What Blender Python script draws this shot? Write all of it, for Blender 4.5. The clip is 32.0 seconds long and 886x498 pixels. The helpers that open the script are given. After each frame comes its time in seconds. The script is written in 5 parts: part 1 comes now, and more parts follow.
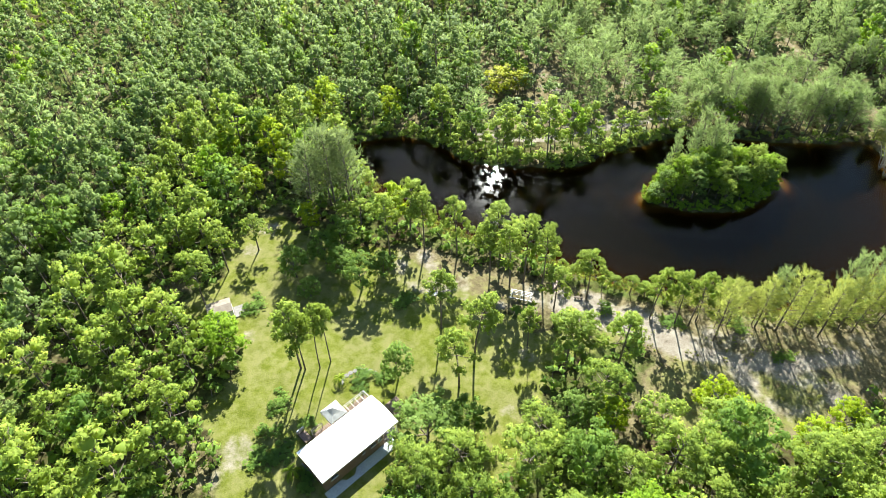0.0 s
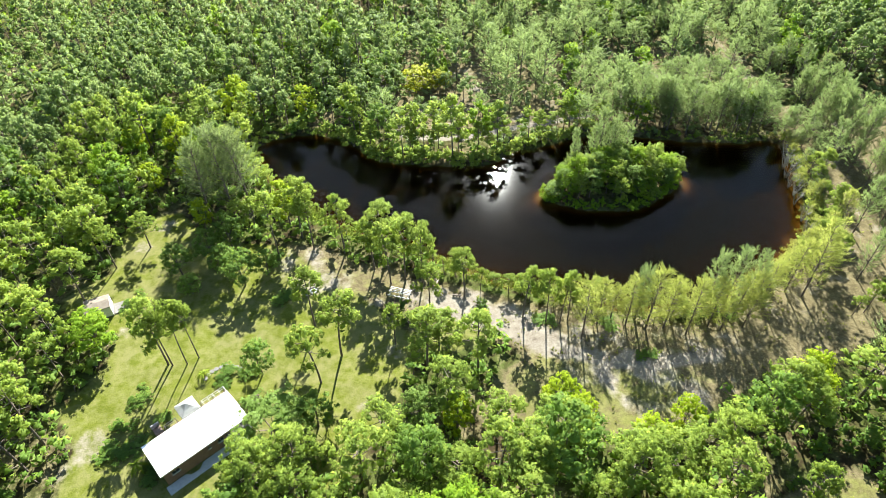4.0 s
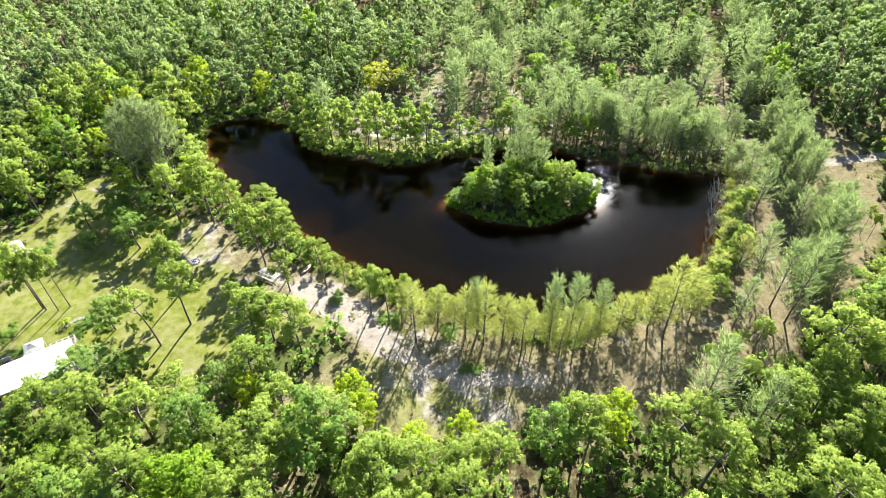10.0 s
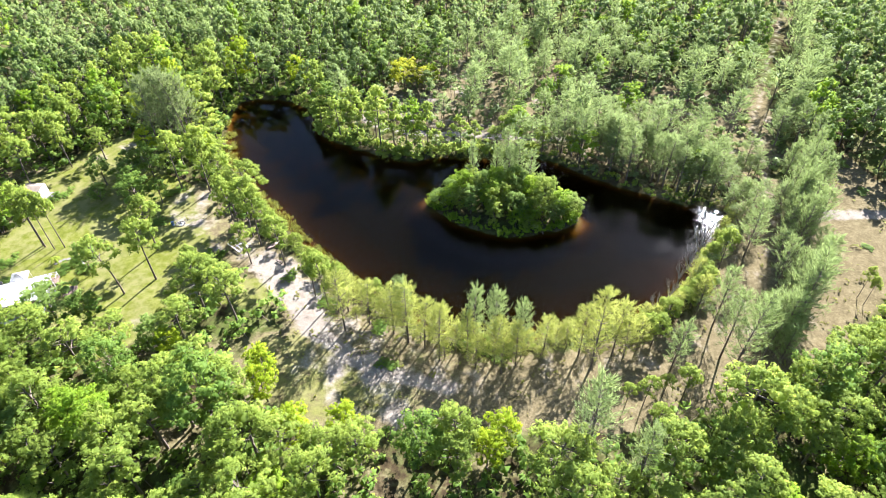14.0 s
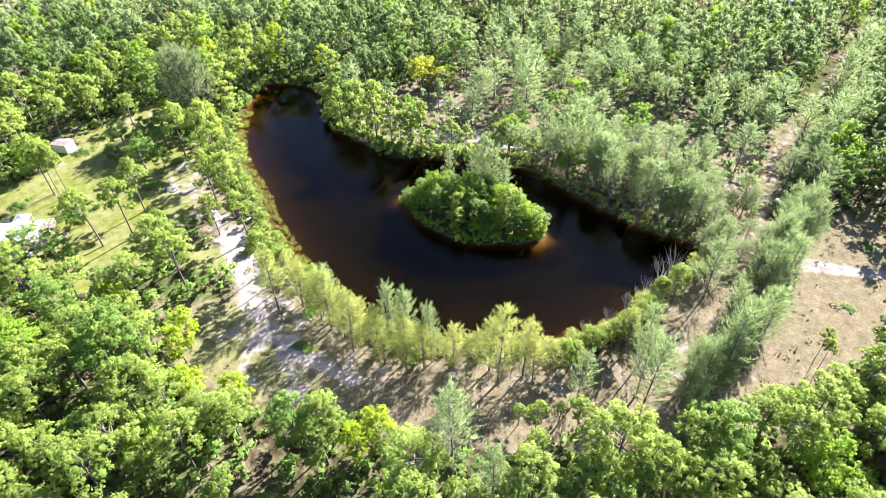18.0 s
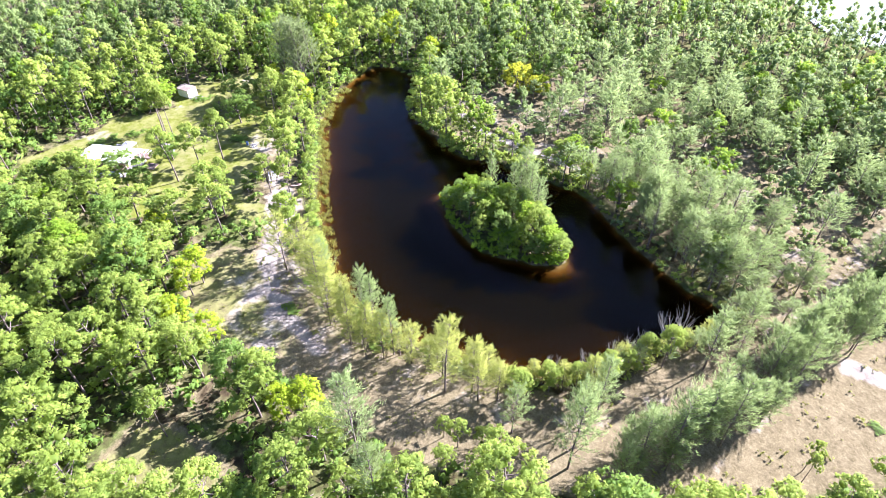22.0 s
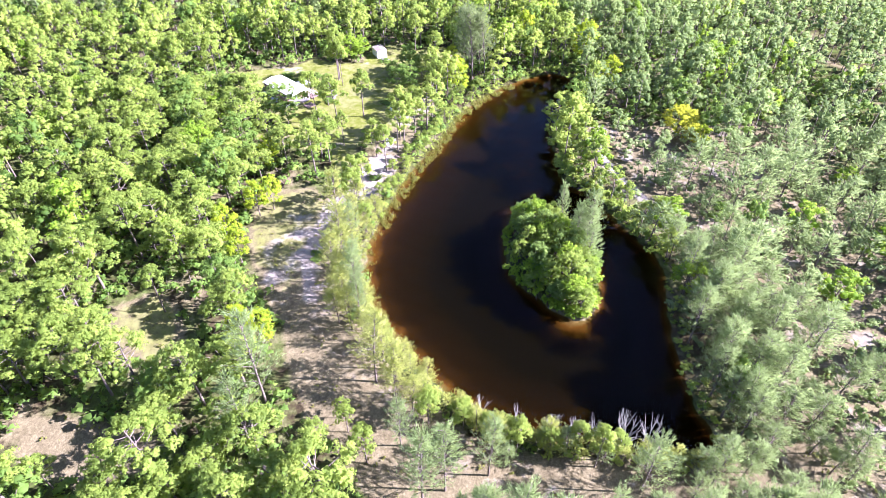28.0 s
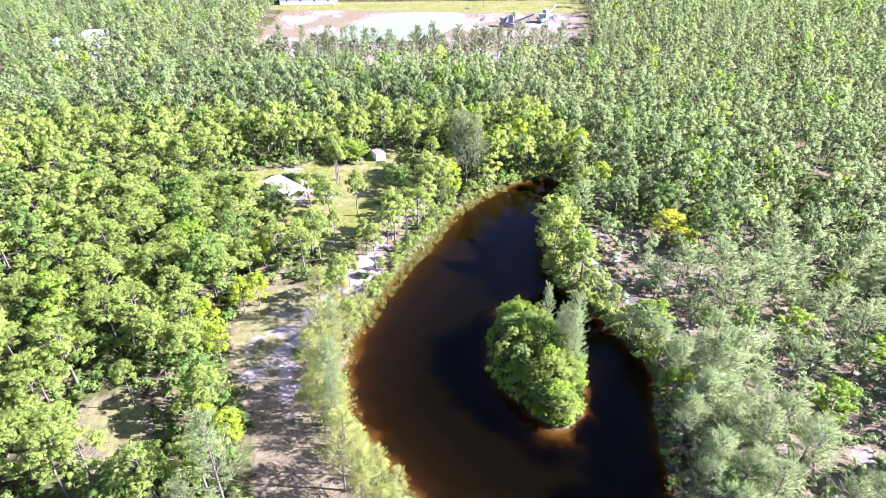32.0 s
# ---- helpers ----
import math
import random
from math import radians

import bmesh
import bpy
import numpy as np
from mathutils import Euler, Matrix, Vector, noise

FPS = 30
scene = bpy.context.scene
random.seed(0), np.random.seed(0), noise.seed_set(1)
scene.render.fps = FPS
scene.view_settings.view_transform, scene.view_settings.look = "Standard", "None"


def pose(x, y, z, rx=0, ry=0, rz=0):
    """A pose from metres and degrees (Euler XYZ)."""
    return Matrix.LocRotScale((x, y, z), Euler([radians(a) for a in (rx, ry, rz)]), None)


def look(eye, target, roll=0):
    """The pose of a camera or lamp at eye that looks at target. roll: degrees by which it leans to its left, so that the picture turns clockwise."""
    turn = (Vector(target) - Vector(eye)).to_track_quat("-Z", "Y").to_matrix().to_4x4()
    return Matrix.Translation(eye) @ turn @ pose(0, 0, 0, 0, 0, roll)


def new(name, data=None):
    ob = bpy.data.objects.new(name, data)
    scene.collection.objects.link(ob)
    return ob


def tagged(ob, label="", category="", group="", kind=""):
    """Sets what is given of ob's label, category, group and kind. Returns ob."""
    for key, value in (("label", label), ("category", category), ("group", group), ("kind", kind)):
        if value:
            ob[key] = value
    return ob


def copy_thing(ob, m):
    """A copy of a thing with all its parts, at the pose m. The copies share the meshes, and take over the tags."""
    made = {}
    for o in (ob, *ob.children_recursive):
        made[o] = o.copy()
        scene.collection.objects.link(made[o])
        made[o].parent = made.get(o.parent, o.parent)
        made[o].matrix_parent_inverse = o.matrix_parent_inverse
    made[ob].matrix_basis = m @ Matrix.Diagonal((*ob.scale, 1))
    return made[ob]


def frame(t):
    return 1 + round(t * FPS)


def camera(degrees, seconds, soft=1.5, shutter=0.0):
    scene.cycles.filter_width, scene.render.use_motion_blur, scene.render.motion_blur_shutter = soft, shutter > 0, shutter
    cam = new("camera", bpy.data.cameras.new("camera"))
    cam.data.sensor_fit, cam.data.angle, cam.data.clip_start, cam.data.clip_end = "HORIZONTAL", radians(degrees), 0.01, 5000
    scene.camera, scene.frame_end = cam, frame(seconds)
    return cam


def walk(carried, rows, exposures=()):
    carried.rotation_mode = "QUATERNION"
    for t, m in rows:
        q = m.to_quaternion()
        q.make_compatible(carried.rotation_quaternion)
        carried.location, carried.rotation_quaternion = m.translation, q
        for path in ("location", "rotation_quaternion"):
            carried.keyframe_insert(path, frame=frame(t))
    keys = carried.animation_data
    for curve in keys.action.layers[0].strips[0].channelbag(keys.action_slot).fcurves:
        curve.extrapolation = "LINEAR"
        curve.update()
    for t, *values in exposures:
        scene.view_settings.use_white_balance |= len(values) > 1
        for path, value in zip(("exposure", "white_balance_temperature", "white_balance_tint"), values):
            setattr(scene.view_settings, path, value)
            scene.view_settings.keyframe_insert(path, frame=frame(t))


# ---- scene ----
cam = camera(72.7, 32.0, 0.85)
METRES, EYE = 180.3, 75.0
ROWS = [
    (0.0, 0.0, 0.0, 0.0, -0.73, -42.68, 0.79),
    (0.5, 0.013, -0.0009, 0.0002, -0.68, -42.69, 0.74),
    (1.0, 0.0263, -0.0017, 0.0005, -0.67, -42.72, 0.76),
    (1.5, 0.0399, -0.0027, 0.0003, -0.64, -42.7, 0.76),
    (2.0, 0.0535, -0.0034, 0.0004, -0.64, -42.72, 0.77),
    (2.5, 0.0676, -0.004, 0.0004, -0.61, -42.73, 0.76),
    (3.0, 0.0827, -0.0044, 0.0002, -0.56, -42.74, 0.78),
    (3.5, 0.0985, -0.0048, 0.0002, -0.55, -42.75, 0.79),
    (5.5, 0.1654, -0.0056, 0.0005, 0.66, -42.74, 0.76),
    (6.0, 0.1826, -0.0055, 0.0007, 1.6, -42.74, 0.78),
    (6.5, 0.2002, -0.0051, 0.0009, 2.63, -42.72, 0.8),
    (7.0, 0.2181, -0.0045, 0.0011, 3.58, -42.7, 0.8),
    (7.5, 0.2361, -0.0036, 0.0013, 4.5, -42.67, 0.83),
    (8.0, 0.2539, -0.0027, 0.0017, 5.61, -42.65, 0.84),
    (8.5, 0.272, -0.0015, 0.002, 6.82, -42.63, 0.86),
    (9.0, 0.2898, 0.0001, 0.0019, 8.09, -42.58, 0.87),
    (9.5, 0.3074, 0.0022, 0.002, 9.39, -42.56, 0.88),
    (10.0, 0.3249, 0.0046, 0.0022, 10.76, -42.53, 0.88),
    (10.5, 0.3423, 0.0075, 0.0021, 12.31, -42.48, 0.88),
    (11.0, 0.3597, 0.011, 0.0021, 13.97, -42.44, 0.91),
    (11.5, 0.3768, 0.015, 0.0022, 15.56, -42.42, 0.94),
    (12.0, 0.3938, 0.0192, 0.0021, 16.98, -42.38, 0.97),
    (12.5, 0.4107, 0.0241, 0.0021, 18.57, -42.35, 0.98),
    (13.0, 0.427, 0.0293, 0.0021, 20.23, -42.32, 0.96),
    (13.5, 0.4432, 0.0351, 0.002, 21.84, -42.28, 0.92),
    (14.0, 0.4595, 0.0415, 0.0019, 23.34, -42.26, 0.94),
    (14.5, 0.4758, 0.0483, 0.002, 24.74, -42.22, 0.93),
    (16.5, 0.5388, 0.0774, 0.0018, 30.19, -42.04, 0.89),
    (17.0, 0.5542, 0.0865, 0.0021, 31.63, -42.04, 0.88),
    (17.5, 0.5691, 0.0959, 0.0025, 33.23, -42.03, 0.86),
    (18.0, 0.5839, 0.1059, 0.0026, 35.04, -42.0, 0.82),
    (18.5, 0.5985, 0.1164, 0.0028, 37.14, -41.98, 0.8),
    (19.0, 0.6126, 0.1276, 0.003, 39.66, -41.96, 0.78),
    (19.5, 0.6257, 0.1391, 0.0033, 42.42, -41.94, 0.72),
    (20.0, 0.6387, 0.1516, 0.0037, 45.25, -41.91, 0.69),
    (20.5, 0.6513, 0.1644, 0.0037, 47.63, -41.86, 0.69),
    (21.0, 0.6634, 0.1774, 0.0038, 49.67, -41.82, 0.67),
    (21.5, 0.6747, 0.1909, 0.0042, 51.89, -41.8, 0.63),
    (22.0, 0.6864, 0.2056, 0.0048, 54.76, -41.79, 0.58),
    (22.5, 0.6971, 0.2209, 0.0053, 57.68, -41.77, 0.56),
    (23.0, 0.7069, 0.237, 0.006, 60.17, -41.79, 0.52),
    (23.5, 0.716, 0.2539, 0.0063, 62.62, -41.79, 0.49),
    (24.0, 0.7242, 0.2713, 0.0066, 64.85, -41.82, 0.5),
    (24.5, 0.7313, 0.2883, 0.0072, 67.5, -41.86, 0.46),
    (25.0, 0.7382, 0.3059, 0.0073, 71.16, -41.83, 0.47),
    (25.5, 0.7435, 0.3232, 0.0076, 75.56, -41.81, 0.42),
    (27.5, 0.7521, 0.3942, 0.0062, 85.21, -41.79, 0.26),
    (28.0, 0.7527, 0.4114, 0.0062, 86.37, -41.82, 0.25),
    (28.5, 0.753, 0.4249, 0.0062, 87.31, -41.85, 0.22),
    (29.0, 0.7532, 0.4335, 0.0061, 87.7, -41.87, 0.19),
    (29.5, 0.7531, 0.438, 0.0061, 88.06, -41.87, 0.17),
    (30.0, 0.7524, 0.4393, 0.0062, 88.27, -41.38, 0.18),
    (30.5, 0.7517, 0.4397, 0.0064, 88.22, -39.12, 0.13),
    (31.0, 0.7511, 0.4396, 0.0062, 88.1, -36.73, 0.08),
    (31.5, 0.7504, 0.4395, 0.0064, 87.95, -34.54, 0.05),
    (32.0, 0.7503, 0.4395, 0.0063, 87.79, -32.59, 0.04),
]
EXPOSURES = ((0.0, 2.34, 6150, 3), (10.0, 2.52, 6000, 11), (20.0, 2.87, 5480, 29), (28.0, 2.98, 5280, 41), (32.0, 2.89, 5200, 46))
walk(cam, [(t, pose(0, 0, EYE) @ pose(METRES * x, METRES * y, METRES * z, 90 + pitch, roll, yaw)) for t, x, y, z, yaw, pitch, roll in ROWS], EXPOSURES)

# ---- light: a low clear sun ahead of the first view, and its sky ----
SUN_HEIGHT, SUN_TURN = 35.0, 6.0
world = bpy.data.worlds.new("sky")
scene.world = world
world.use_nodes = True
sky = world.node_tree.nodes.new("ShaderNodeTexSky")
sky.sky_type, sky.sun_disc = "NISHITA", False
sky.sun_elevation, sky.sun_rotation = radians(SUN_HEIGHT), radians(SUN_TURN)
sky.air_density, sky.dust_density = 1.0, 0.6
world.node_tree.links.new(sky.outputs[0], world.node_tree.nodes["Background"].inputs[0])
world.node_tree.nodes["Background"].inputs[1].default_value = 0.050
sun_data = bpy.data.lights.new("sun", "SUN")
sun_data.energy, sun_data.angle, sun_data.color = 4.5, radians(0.53), (1.0, 0.95, 0.86)
sun = new("sun", sun_data)
sun_way = Vector((math.sin(radians(SUN_TURN)) * math.cos(radians(SUN_HEIGHT)), math.cos(radians(SUN_TURN)) * math.cos(radians(SUN_HEIGHT)), math.sin(radians(SUN_HEIGHT))))
sun.matrix_world = look(sun_way * 400, (0, 0, 0))

# ---- materials ----
def material(name):
    m = bpy.data.materials.new(name)
    m.use_nodes = True
    m.node_tree.nodes.clear()
    return m, m.node_tree.nodes, m.node_tree.links


def ramp(nodes, stops):
    r = nodes.new("ShaderNodeValToRGB")
    while len(r.color_ramp.elements) < len(stops):
        r.color_ramp.elements.new(0.5)
    for e, (p, c) in zip(r.color_ramp.elements, stops):
        e.position, e.color = p, (*c, 1)
    return r


def noise_node(nodes, links, vector, scale, detail=4.0, rough=0.6):
    n = nodes.new("ShaderNodeTexNoise")
    n.inputs["Scale"].default_value, n.inputs["Detail"].default_value, n.inputs["Roughness"].default_value = scale, detail, rough
    if vector is not None:
        links.new(vector, n.inputs["Vector"])
    return n


def mix_colour(nodes, links, factor, a, b, blend="MIX"):
    n = nodes.new("ShaderNodeMix")
    n.data_type, n.blend_type = "RGBA", blend
    for socket, value in ((n.inputs[0], factor), (n.inputs[6], a), (n.inputs[7], b)):
        if isinstance(value, (int, float)):
            socket.default_value = value
        elif isinstance(value, tuple):
            socket.default_value = (*value, 1)
        else:
            links.new(value, socket)
    return n.outputs[2]


def maths(nodes, links, op, a, b=0.0, clamp=False):
    n = nodes.new("ShaderNodeMath")
    n.operation, n.use_clamp = op, clamp
    for socket, value in ((n.inputs[0], a), (n.inputs[1], b)):
        if isinstance(value, (int, float)):
            socket.default_value = value
        else:
            links.new(value, socket)
    return n.outputs[0]


def leaf_material(name, dark, mid, light, through_light=0.5, rough=0.55, glow_colour=(0.30, 0.38, 0.04)):
    """Leaves: a colour that runs from dark to light by leaf, by clump and by tree, partly let through by the light."""
    m, nodes, links = material(name)
    tint = nodes.new("ShaderNodeAttribute")
    tint.attribute_name = "tint"
    island = nodes.new("ShaderNodeNewGeometry")
    info = nodes.new("ShaderNodeObjectInfo")
    # the tint also carries the shade painted into the crowns' hearts
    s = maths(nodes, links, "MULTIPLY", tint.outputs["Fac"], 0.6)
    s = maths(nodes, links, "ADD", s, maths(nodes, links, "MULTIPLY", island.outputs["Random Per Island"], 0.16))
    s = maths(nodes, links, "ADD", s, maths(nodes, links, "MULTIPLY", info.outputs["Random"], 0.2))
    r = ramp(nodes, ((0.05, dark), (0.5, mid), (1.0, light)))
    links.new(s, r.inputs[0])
    body = nodes.new("ShaderNodeBsdfPrincipled")
    body.inputs["Roughness"].default_value = rough
    body.inputs["Specular IOR Level"].default_value = 0.08
    links.new(r.outputs[0], body.inputs["Base Color"])
    glow = nodes.new("ShaderNodeBsdfTranslucent")
    links.new(mix_colour(nodes, links, 0.55, r.outputs[0], glow_colour), glow.inputs[0])
    mix = nodes.new("ShaderNodeMixShader")
    mix.inputs[0].default_value = through_light
    links.new(body.outputs[0], mix.inputs[1])
    links.new(glow.outputs[0], mix.inputs[2])
    out = nodes.new("ShaderNodeOutputMaterial")
    links.new(mix.outputs[0], out.inputs[0])
    return m


def plain_material(name, a, b, scale=3.0, rough=0.7, metal=0.0, bump=0.2, fine=25.0):
    """A surface that wanders between two colours at two scales, with a little relief."""
    m, nodes, links = material(name)
    place = nodes.new("ShaderNodeTexCoord")
    big = noise_node(nodes, links, place.outputs["Object"], scale)
    small = noise_node(nodes, links, place.outputs["Object"], fine, 3.0)
    both = maths(nodes, links, "ADD", maths(nodes, links, "MULTIPLY", big.outputs[0], 0.65), maths(nodes, links, "MULTIPLY", small.outputs[0], 0.35))
    r = ramp(nodes, ((0.32, a), (0.68, b)))
    links.new(both, r.inputs[0])
    body = nodes.new("ShaderNodeBsdfPrincipled")
    body.inputs["Roughness"].default_value, body.inputs["Metallic"].default_value = rough, metal
    links.new(r.outputs[0], body.inputs["Base Color"])
    if bump:
        relief = nodes.new("ShaderNodeBump")
        relief.inputs["Strength"].default_value, relief.inputs["Distance"].default_value = bump, 0.02
        links.new(small.outputs[0], relief.inputs["Height"])
        links.new(relief.outputs[0], body.inputs["Normal"])
    out = nodes.new("ShaderNodeOutputMaterial")
    links.new(body.outputs[0], out.inputs[0])
    return m


def ground_material():
    """Sand, mown lawn, dry grass and needle litter, told apart by the attribute zone; the pond's bed by its depth,
    darkened for the light that the water takes.
    """
    m, nodes, links = material("ground")
    geo = nodes.new("ShaderNodeNewGeometry")
    zone = nodes.new("ShaderNodeVertexColor")
    zone.layer_name = "zone"
    split = nodes.new("ShaderNodeSeparateColor")
    links.new(zone.outputs[0], split.inputs[0])
    here = geo.outputs["Position"]
    broad = noise_node(nodes, links, here, 0.09, 5.0, 0.65)
    middle = noise_node(nodes, links, here, 0.6, 5.0, 0.65)
    fine = noise_node(nodes, links, here, 5.0, 4.0, 0.7)

    def layer(stops, node):
        r = ramp(nodes, stops)
        links.new(node.outputs[0], r.inputs[0])
        return r.outputs[0]

    def edge(value, soft=0.22, node=middle):
        shifted = maths(nodes, links, "ADD", value, maths(nodes, links, "MULTIPLY", maths(nodes, links, "SUBTRACT", node.outputs[0], 0.5), 0.9))
        return maths(nodes, links, "DIVIDE", maths(nodes, links, "SUBTRACT", shifted, 0.5 - soft / 2), soft, True)

    litter = layer(((0.3, (0.022, 0.018, 0.010)), (0.5, (0.055, 0.040, 0.022)), (0.7, (0.12, 0.09, 0.058))), middle)
    litter = mix_colour(nodes, links, edge(broad.outputs[0], 0.3), litter, layer(((0.3, (0.035, 0.05, 0.012)), (0.7, (0.10, 0.13, 0.03))), fine))
    dry = layer(((0.3, (0.064, 0.051, 0.024)), (0.5, (0.155, 0.127, 0.065)), (0.72, (0.258, 0.218, 0.123))), middle)
    patch = noise_node(nodes, links, here, 1.9, 4.0, 0.7)
    dry = mix_colour(nodes, links, 0.4, dry, layer(((0.36, (0.033, 0.029, 0.013)), (0.5, (0.113, 0.092, 0.050)), (0.62, (0.235, 0.198, 0.118))), patch))
    dry = mix_colour(nodes, links, 0.4, dry, layer(((0.34, (0.035, 0.030, 0.014)), (0.5, (0.106, 0.087, 0.047)), (0.66, (0.216, 0.182, 0.111))), fine))
    lawn = layer(((0.28, (0.060, 0.075, 0.010)), (0.5, (0.106, 0.121, 0.020)), (0.72, (0.170, 0.172, 0.042))), middle)
    lawn = mix_colour(nodes, links, 0.4, lawn, layer(((0.3, (0.052, 0.068, 0.008)), (0.7, (0.185, 0.188, 0.036))), fine))
    lawn = mix_colour(nodes, links, maths(nodes, links, "MULTIPLY", edge(broad.outputs[0], 0.25), 0.5), lawn, (0.185, 0.165, 0.085))
    sand = layer(((0.28, (0.092, 0.069, 0.048)), (0.42, (0.188, 0.157, 0.124)), (0.66, (0.288, 0.256, 0.205))), middle)
    sand = mix_colour(nodes, links, 0.4, sand, layer(((0.34, (0.076, 0.058, 0.041)), (0.64, (0.30, 0.27, 0.22))), fine))
    colour = mix_colour(nodes, links, edge(split.outputs[2]), litter, dry)
    colour = mix_colour(nodes, links, edge(split.outputs[1]), colour, lawn)
    colour = mix_colour(nodes, links, edge(split.outputs[0], 0.3), colour, sand)
    # the bed's own colour falls to near black with depth, for light lost in water
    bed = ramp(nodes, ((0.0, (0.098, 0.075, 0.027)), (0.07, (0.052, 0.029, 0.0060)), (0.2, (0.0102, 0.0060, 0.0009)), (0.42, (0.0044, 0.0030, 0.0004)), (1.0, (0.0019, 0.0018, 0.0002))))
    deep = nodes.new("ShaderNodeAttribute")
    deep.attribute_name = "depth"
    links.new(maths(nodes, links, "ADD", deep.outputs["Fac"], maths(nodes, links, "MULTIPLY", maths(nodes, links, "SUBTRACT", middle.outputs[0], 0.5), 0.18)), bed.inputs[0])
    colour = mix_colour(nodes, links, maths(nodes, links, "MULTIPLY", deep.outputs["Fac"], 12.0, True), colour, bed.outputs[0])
    body = nodes.new("ShaderNodeBsdfPrincipled")
    body.inputs["Roughness"].default_value = 0.95
    body.inputs["Specular IOR Level"].default_value = 0.0
    links.new(colour, body.inputs["Base Color"])
    relief = nodes.new("ShaderNodeBump")
    relief.inputs["Strength"].default_value, relief.inputs["Distance"].default_value = 0.6, 0.12
    links.new(fine.outputs[0], relief.inputs["Height"])
    links.new(relief.outputs[0], body.inputs["Normal"])
    out = nodes.new("ShaderNodeOutputMaterial")
    links.new(body.outputs[0], out.inputs[0])
    return m


def water_material(name, tint, ripple=0.03):
    """Still water: it lets its tinted bed through and mirrors by its angle."""
    m, nodes, links = material(name)
    geo = nodes.new("ShaderNodeNewGeometry")
    waves = noise_node(nodes, links, geo.outputs["Position"], 1.4, 3.0)
    chop = noise_node(nodes, links, geo.outputs["Position"], 2.6, 3.0, 0.5)
    # a puff of wind ruffles one stretch, and a bubbler a small spot
    rough = 0.0
    for spot, wide_, much in (((85.3, 99.4, -0.4), 3.4, 0.20), ((88.9, 109.0, -0.4), 6.0, 0.09), ((6.5, 94.3, -0.4), 3.2, 0.05), ((43.2, 79.8, -0.4), 1.2, 0.7)):
        gap = nodes.new("ShaderNodeVectorMath")
        gap.operation = "DISTANCE"
        links.new(geo.outputs["Position"], gap.inputs[0])
        gap.inputs[1].default_value = spot
        near_ = maths(nodes, links, "SUBTRACT", 1.0, maths(nodes, links, "DIVIDE", gap.outputs["Value"], wide_), True)
        near_ = maths(nodes, links, "MULTIPLY", near_, much)
        rough = maths(nodes, links, "ADD", near_, rough)
    swell = maths(nodes, links, "ADD", maths(nodes, links, "MULTIPLY", waves.outputs[0], ripple), maths(nodes, links, "MULTIPLY", maths(nodes, links, "MULTIPLY", chop.outputs[0], rough), 2.2))
    relief = nodes.new("ShaderNodeBump")
    relief.inputs["Strength"].default_value, relief.inputs["Distance"].default_value = 1.0, 0.06
    links.new(swell, relief.inputs["Height"])
    let = nodes.new("ShaderNodeBsdfTransparent")
    let.inputs[0].default_value = (*tint, 1)
    gloss = nodes.new("ShaderNodeBsdfGlossy")
    gloss.inputs["Roughness"].default_value = 0.05
    links.new(relief.outputs[0], gloss.inputs["Normal"])
    fresnel = nodes.new("ShaderNodeFresnel")
    fresnel.inputs[0].default_value = 1.165
    mix = nodes.new("ShaderNodeMixShader")
    links.new(fresnel.outputs[0], mix.inputs[0])
    links.new(let.outputs[0], mix.inputs[1])
    links.new(gloss.outputs[0], mix.inputs[2])
    out = nodes.new("ShaderNodeOutputMaterial")
    links.new(mix.outputs[0], out.inputs[0])
    return m


PINE = leaf_material("pine_needles", (0.095, 0.150, 0.028), (0.248, 0.335, 0.060), (0.435, 0.505, 0.098), 0.62, glow_colour=(0.46, 0.52, 0.07))
# pine needles greyed and made bluer: the distance haze is put into their colour
HAZE_PINE = leaf_material("haze_toned_pine_needles", (0.082, 0.132, 0.046), (0.205, 0.278, 0.088), (0.345, 0.42, 0.145), 0.58, glow_colour=(0.34, 0.42, 0.10))
FEATHER = leaf_material("casuarina_needles", (0.102, 0.146, 0.050), (0.210, 0.275, 0.098), (0.330, 0.405, 0.160), 0.55, glow_colour=(0.30, 0.375, 0.11))
# a darkened copy of FEATHER; its tone stands in for a clump's shadow side
SHADED_FEATHER = leaf_material("shaded_casuarina_needles", (0.070, 0.096, 0.036), (0.145, 0.182, 0.074), (0.245, 0.285, 0.122), 0.58, glow_colour=(0.249, 0.316, 0.090))
FINE_LEAF = leaf_material("fine_grey_green_leaves", (0.090, 0.141, 0.028), (0.198, 0.288, 0.062), (0.316, 0.418, 0.113), 0.58, glow_colour=(0.294, 0.384, 0.068))
OLIVE = leaf_material("young_casuarina_needles", (0.136, 0.175, 0.040), (0.305, 0.345, 0.079), (0.497, 0.508, 0.147), 0.58, glow_colour=(0.452, 0.475, 0.090))
BROAD = leaf_material("broad_leaves", (0.056, 0.108, 0.020), (0.160, 0.262, 0.050), (0.325, 0.425, 0.085), 0.62)
SPRING = leaf_material("light_green_leaves", (0.113, 0.203, 0.016), (0.237, 0.362, 0.029), (0.395, 0.508, 0.051), 0.58, glow_colour=(0.407, 0.520, 0.034))
YELLOW = leaf_material("yellow_blossom", (0.27, 0.30, 0.012), (0.40, 0.42, 0.02), (0.54, 0.54, 0.03), 0.45, glow_colour=(0.45, 0.46, 0.02))
BRIGHT = leaf_material("fresh_leaves", (0.169, 0.260, 0.014), (0.316, 0.418, 0.017), (0.475, 0.531, 0.023), 0.58, glow_colour=(0.475, 0.520, 0.023))
WEED = leaf_material("weeds", (0.10, 0.115, 0.022), (0.195, 0.20, 0.042), (0.32, 0.30, 0.08))
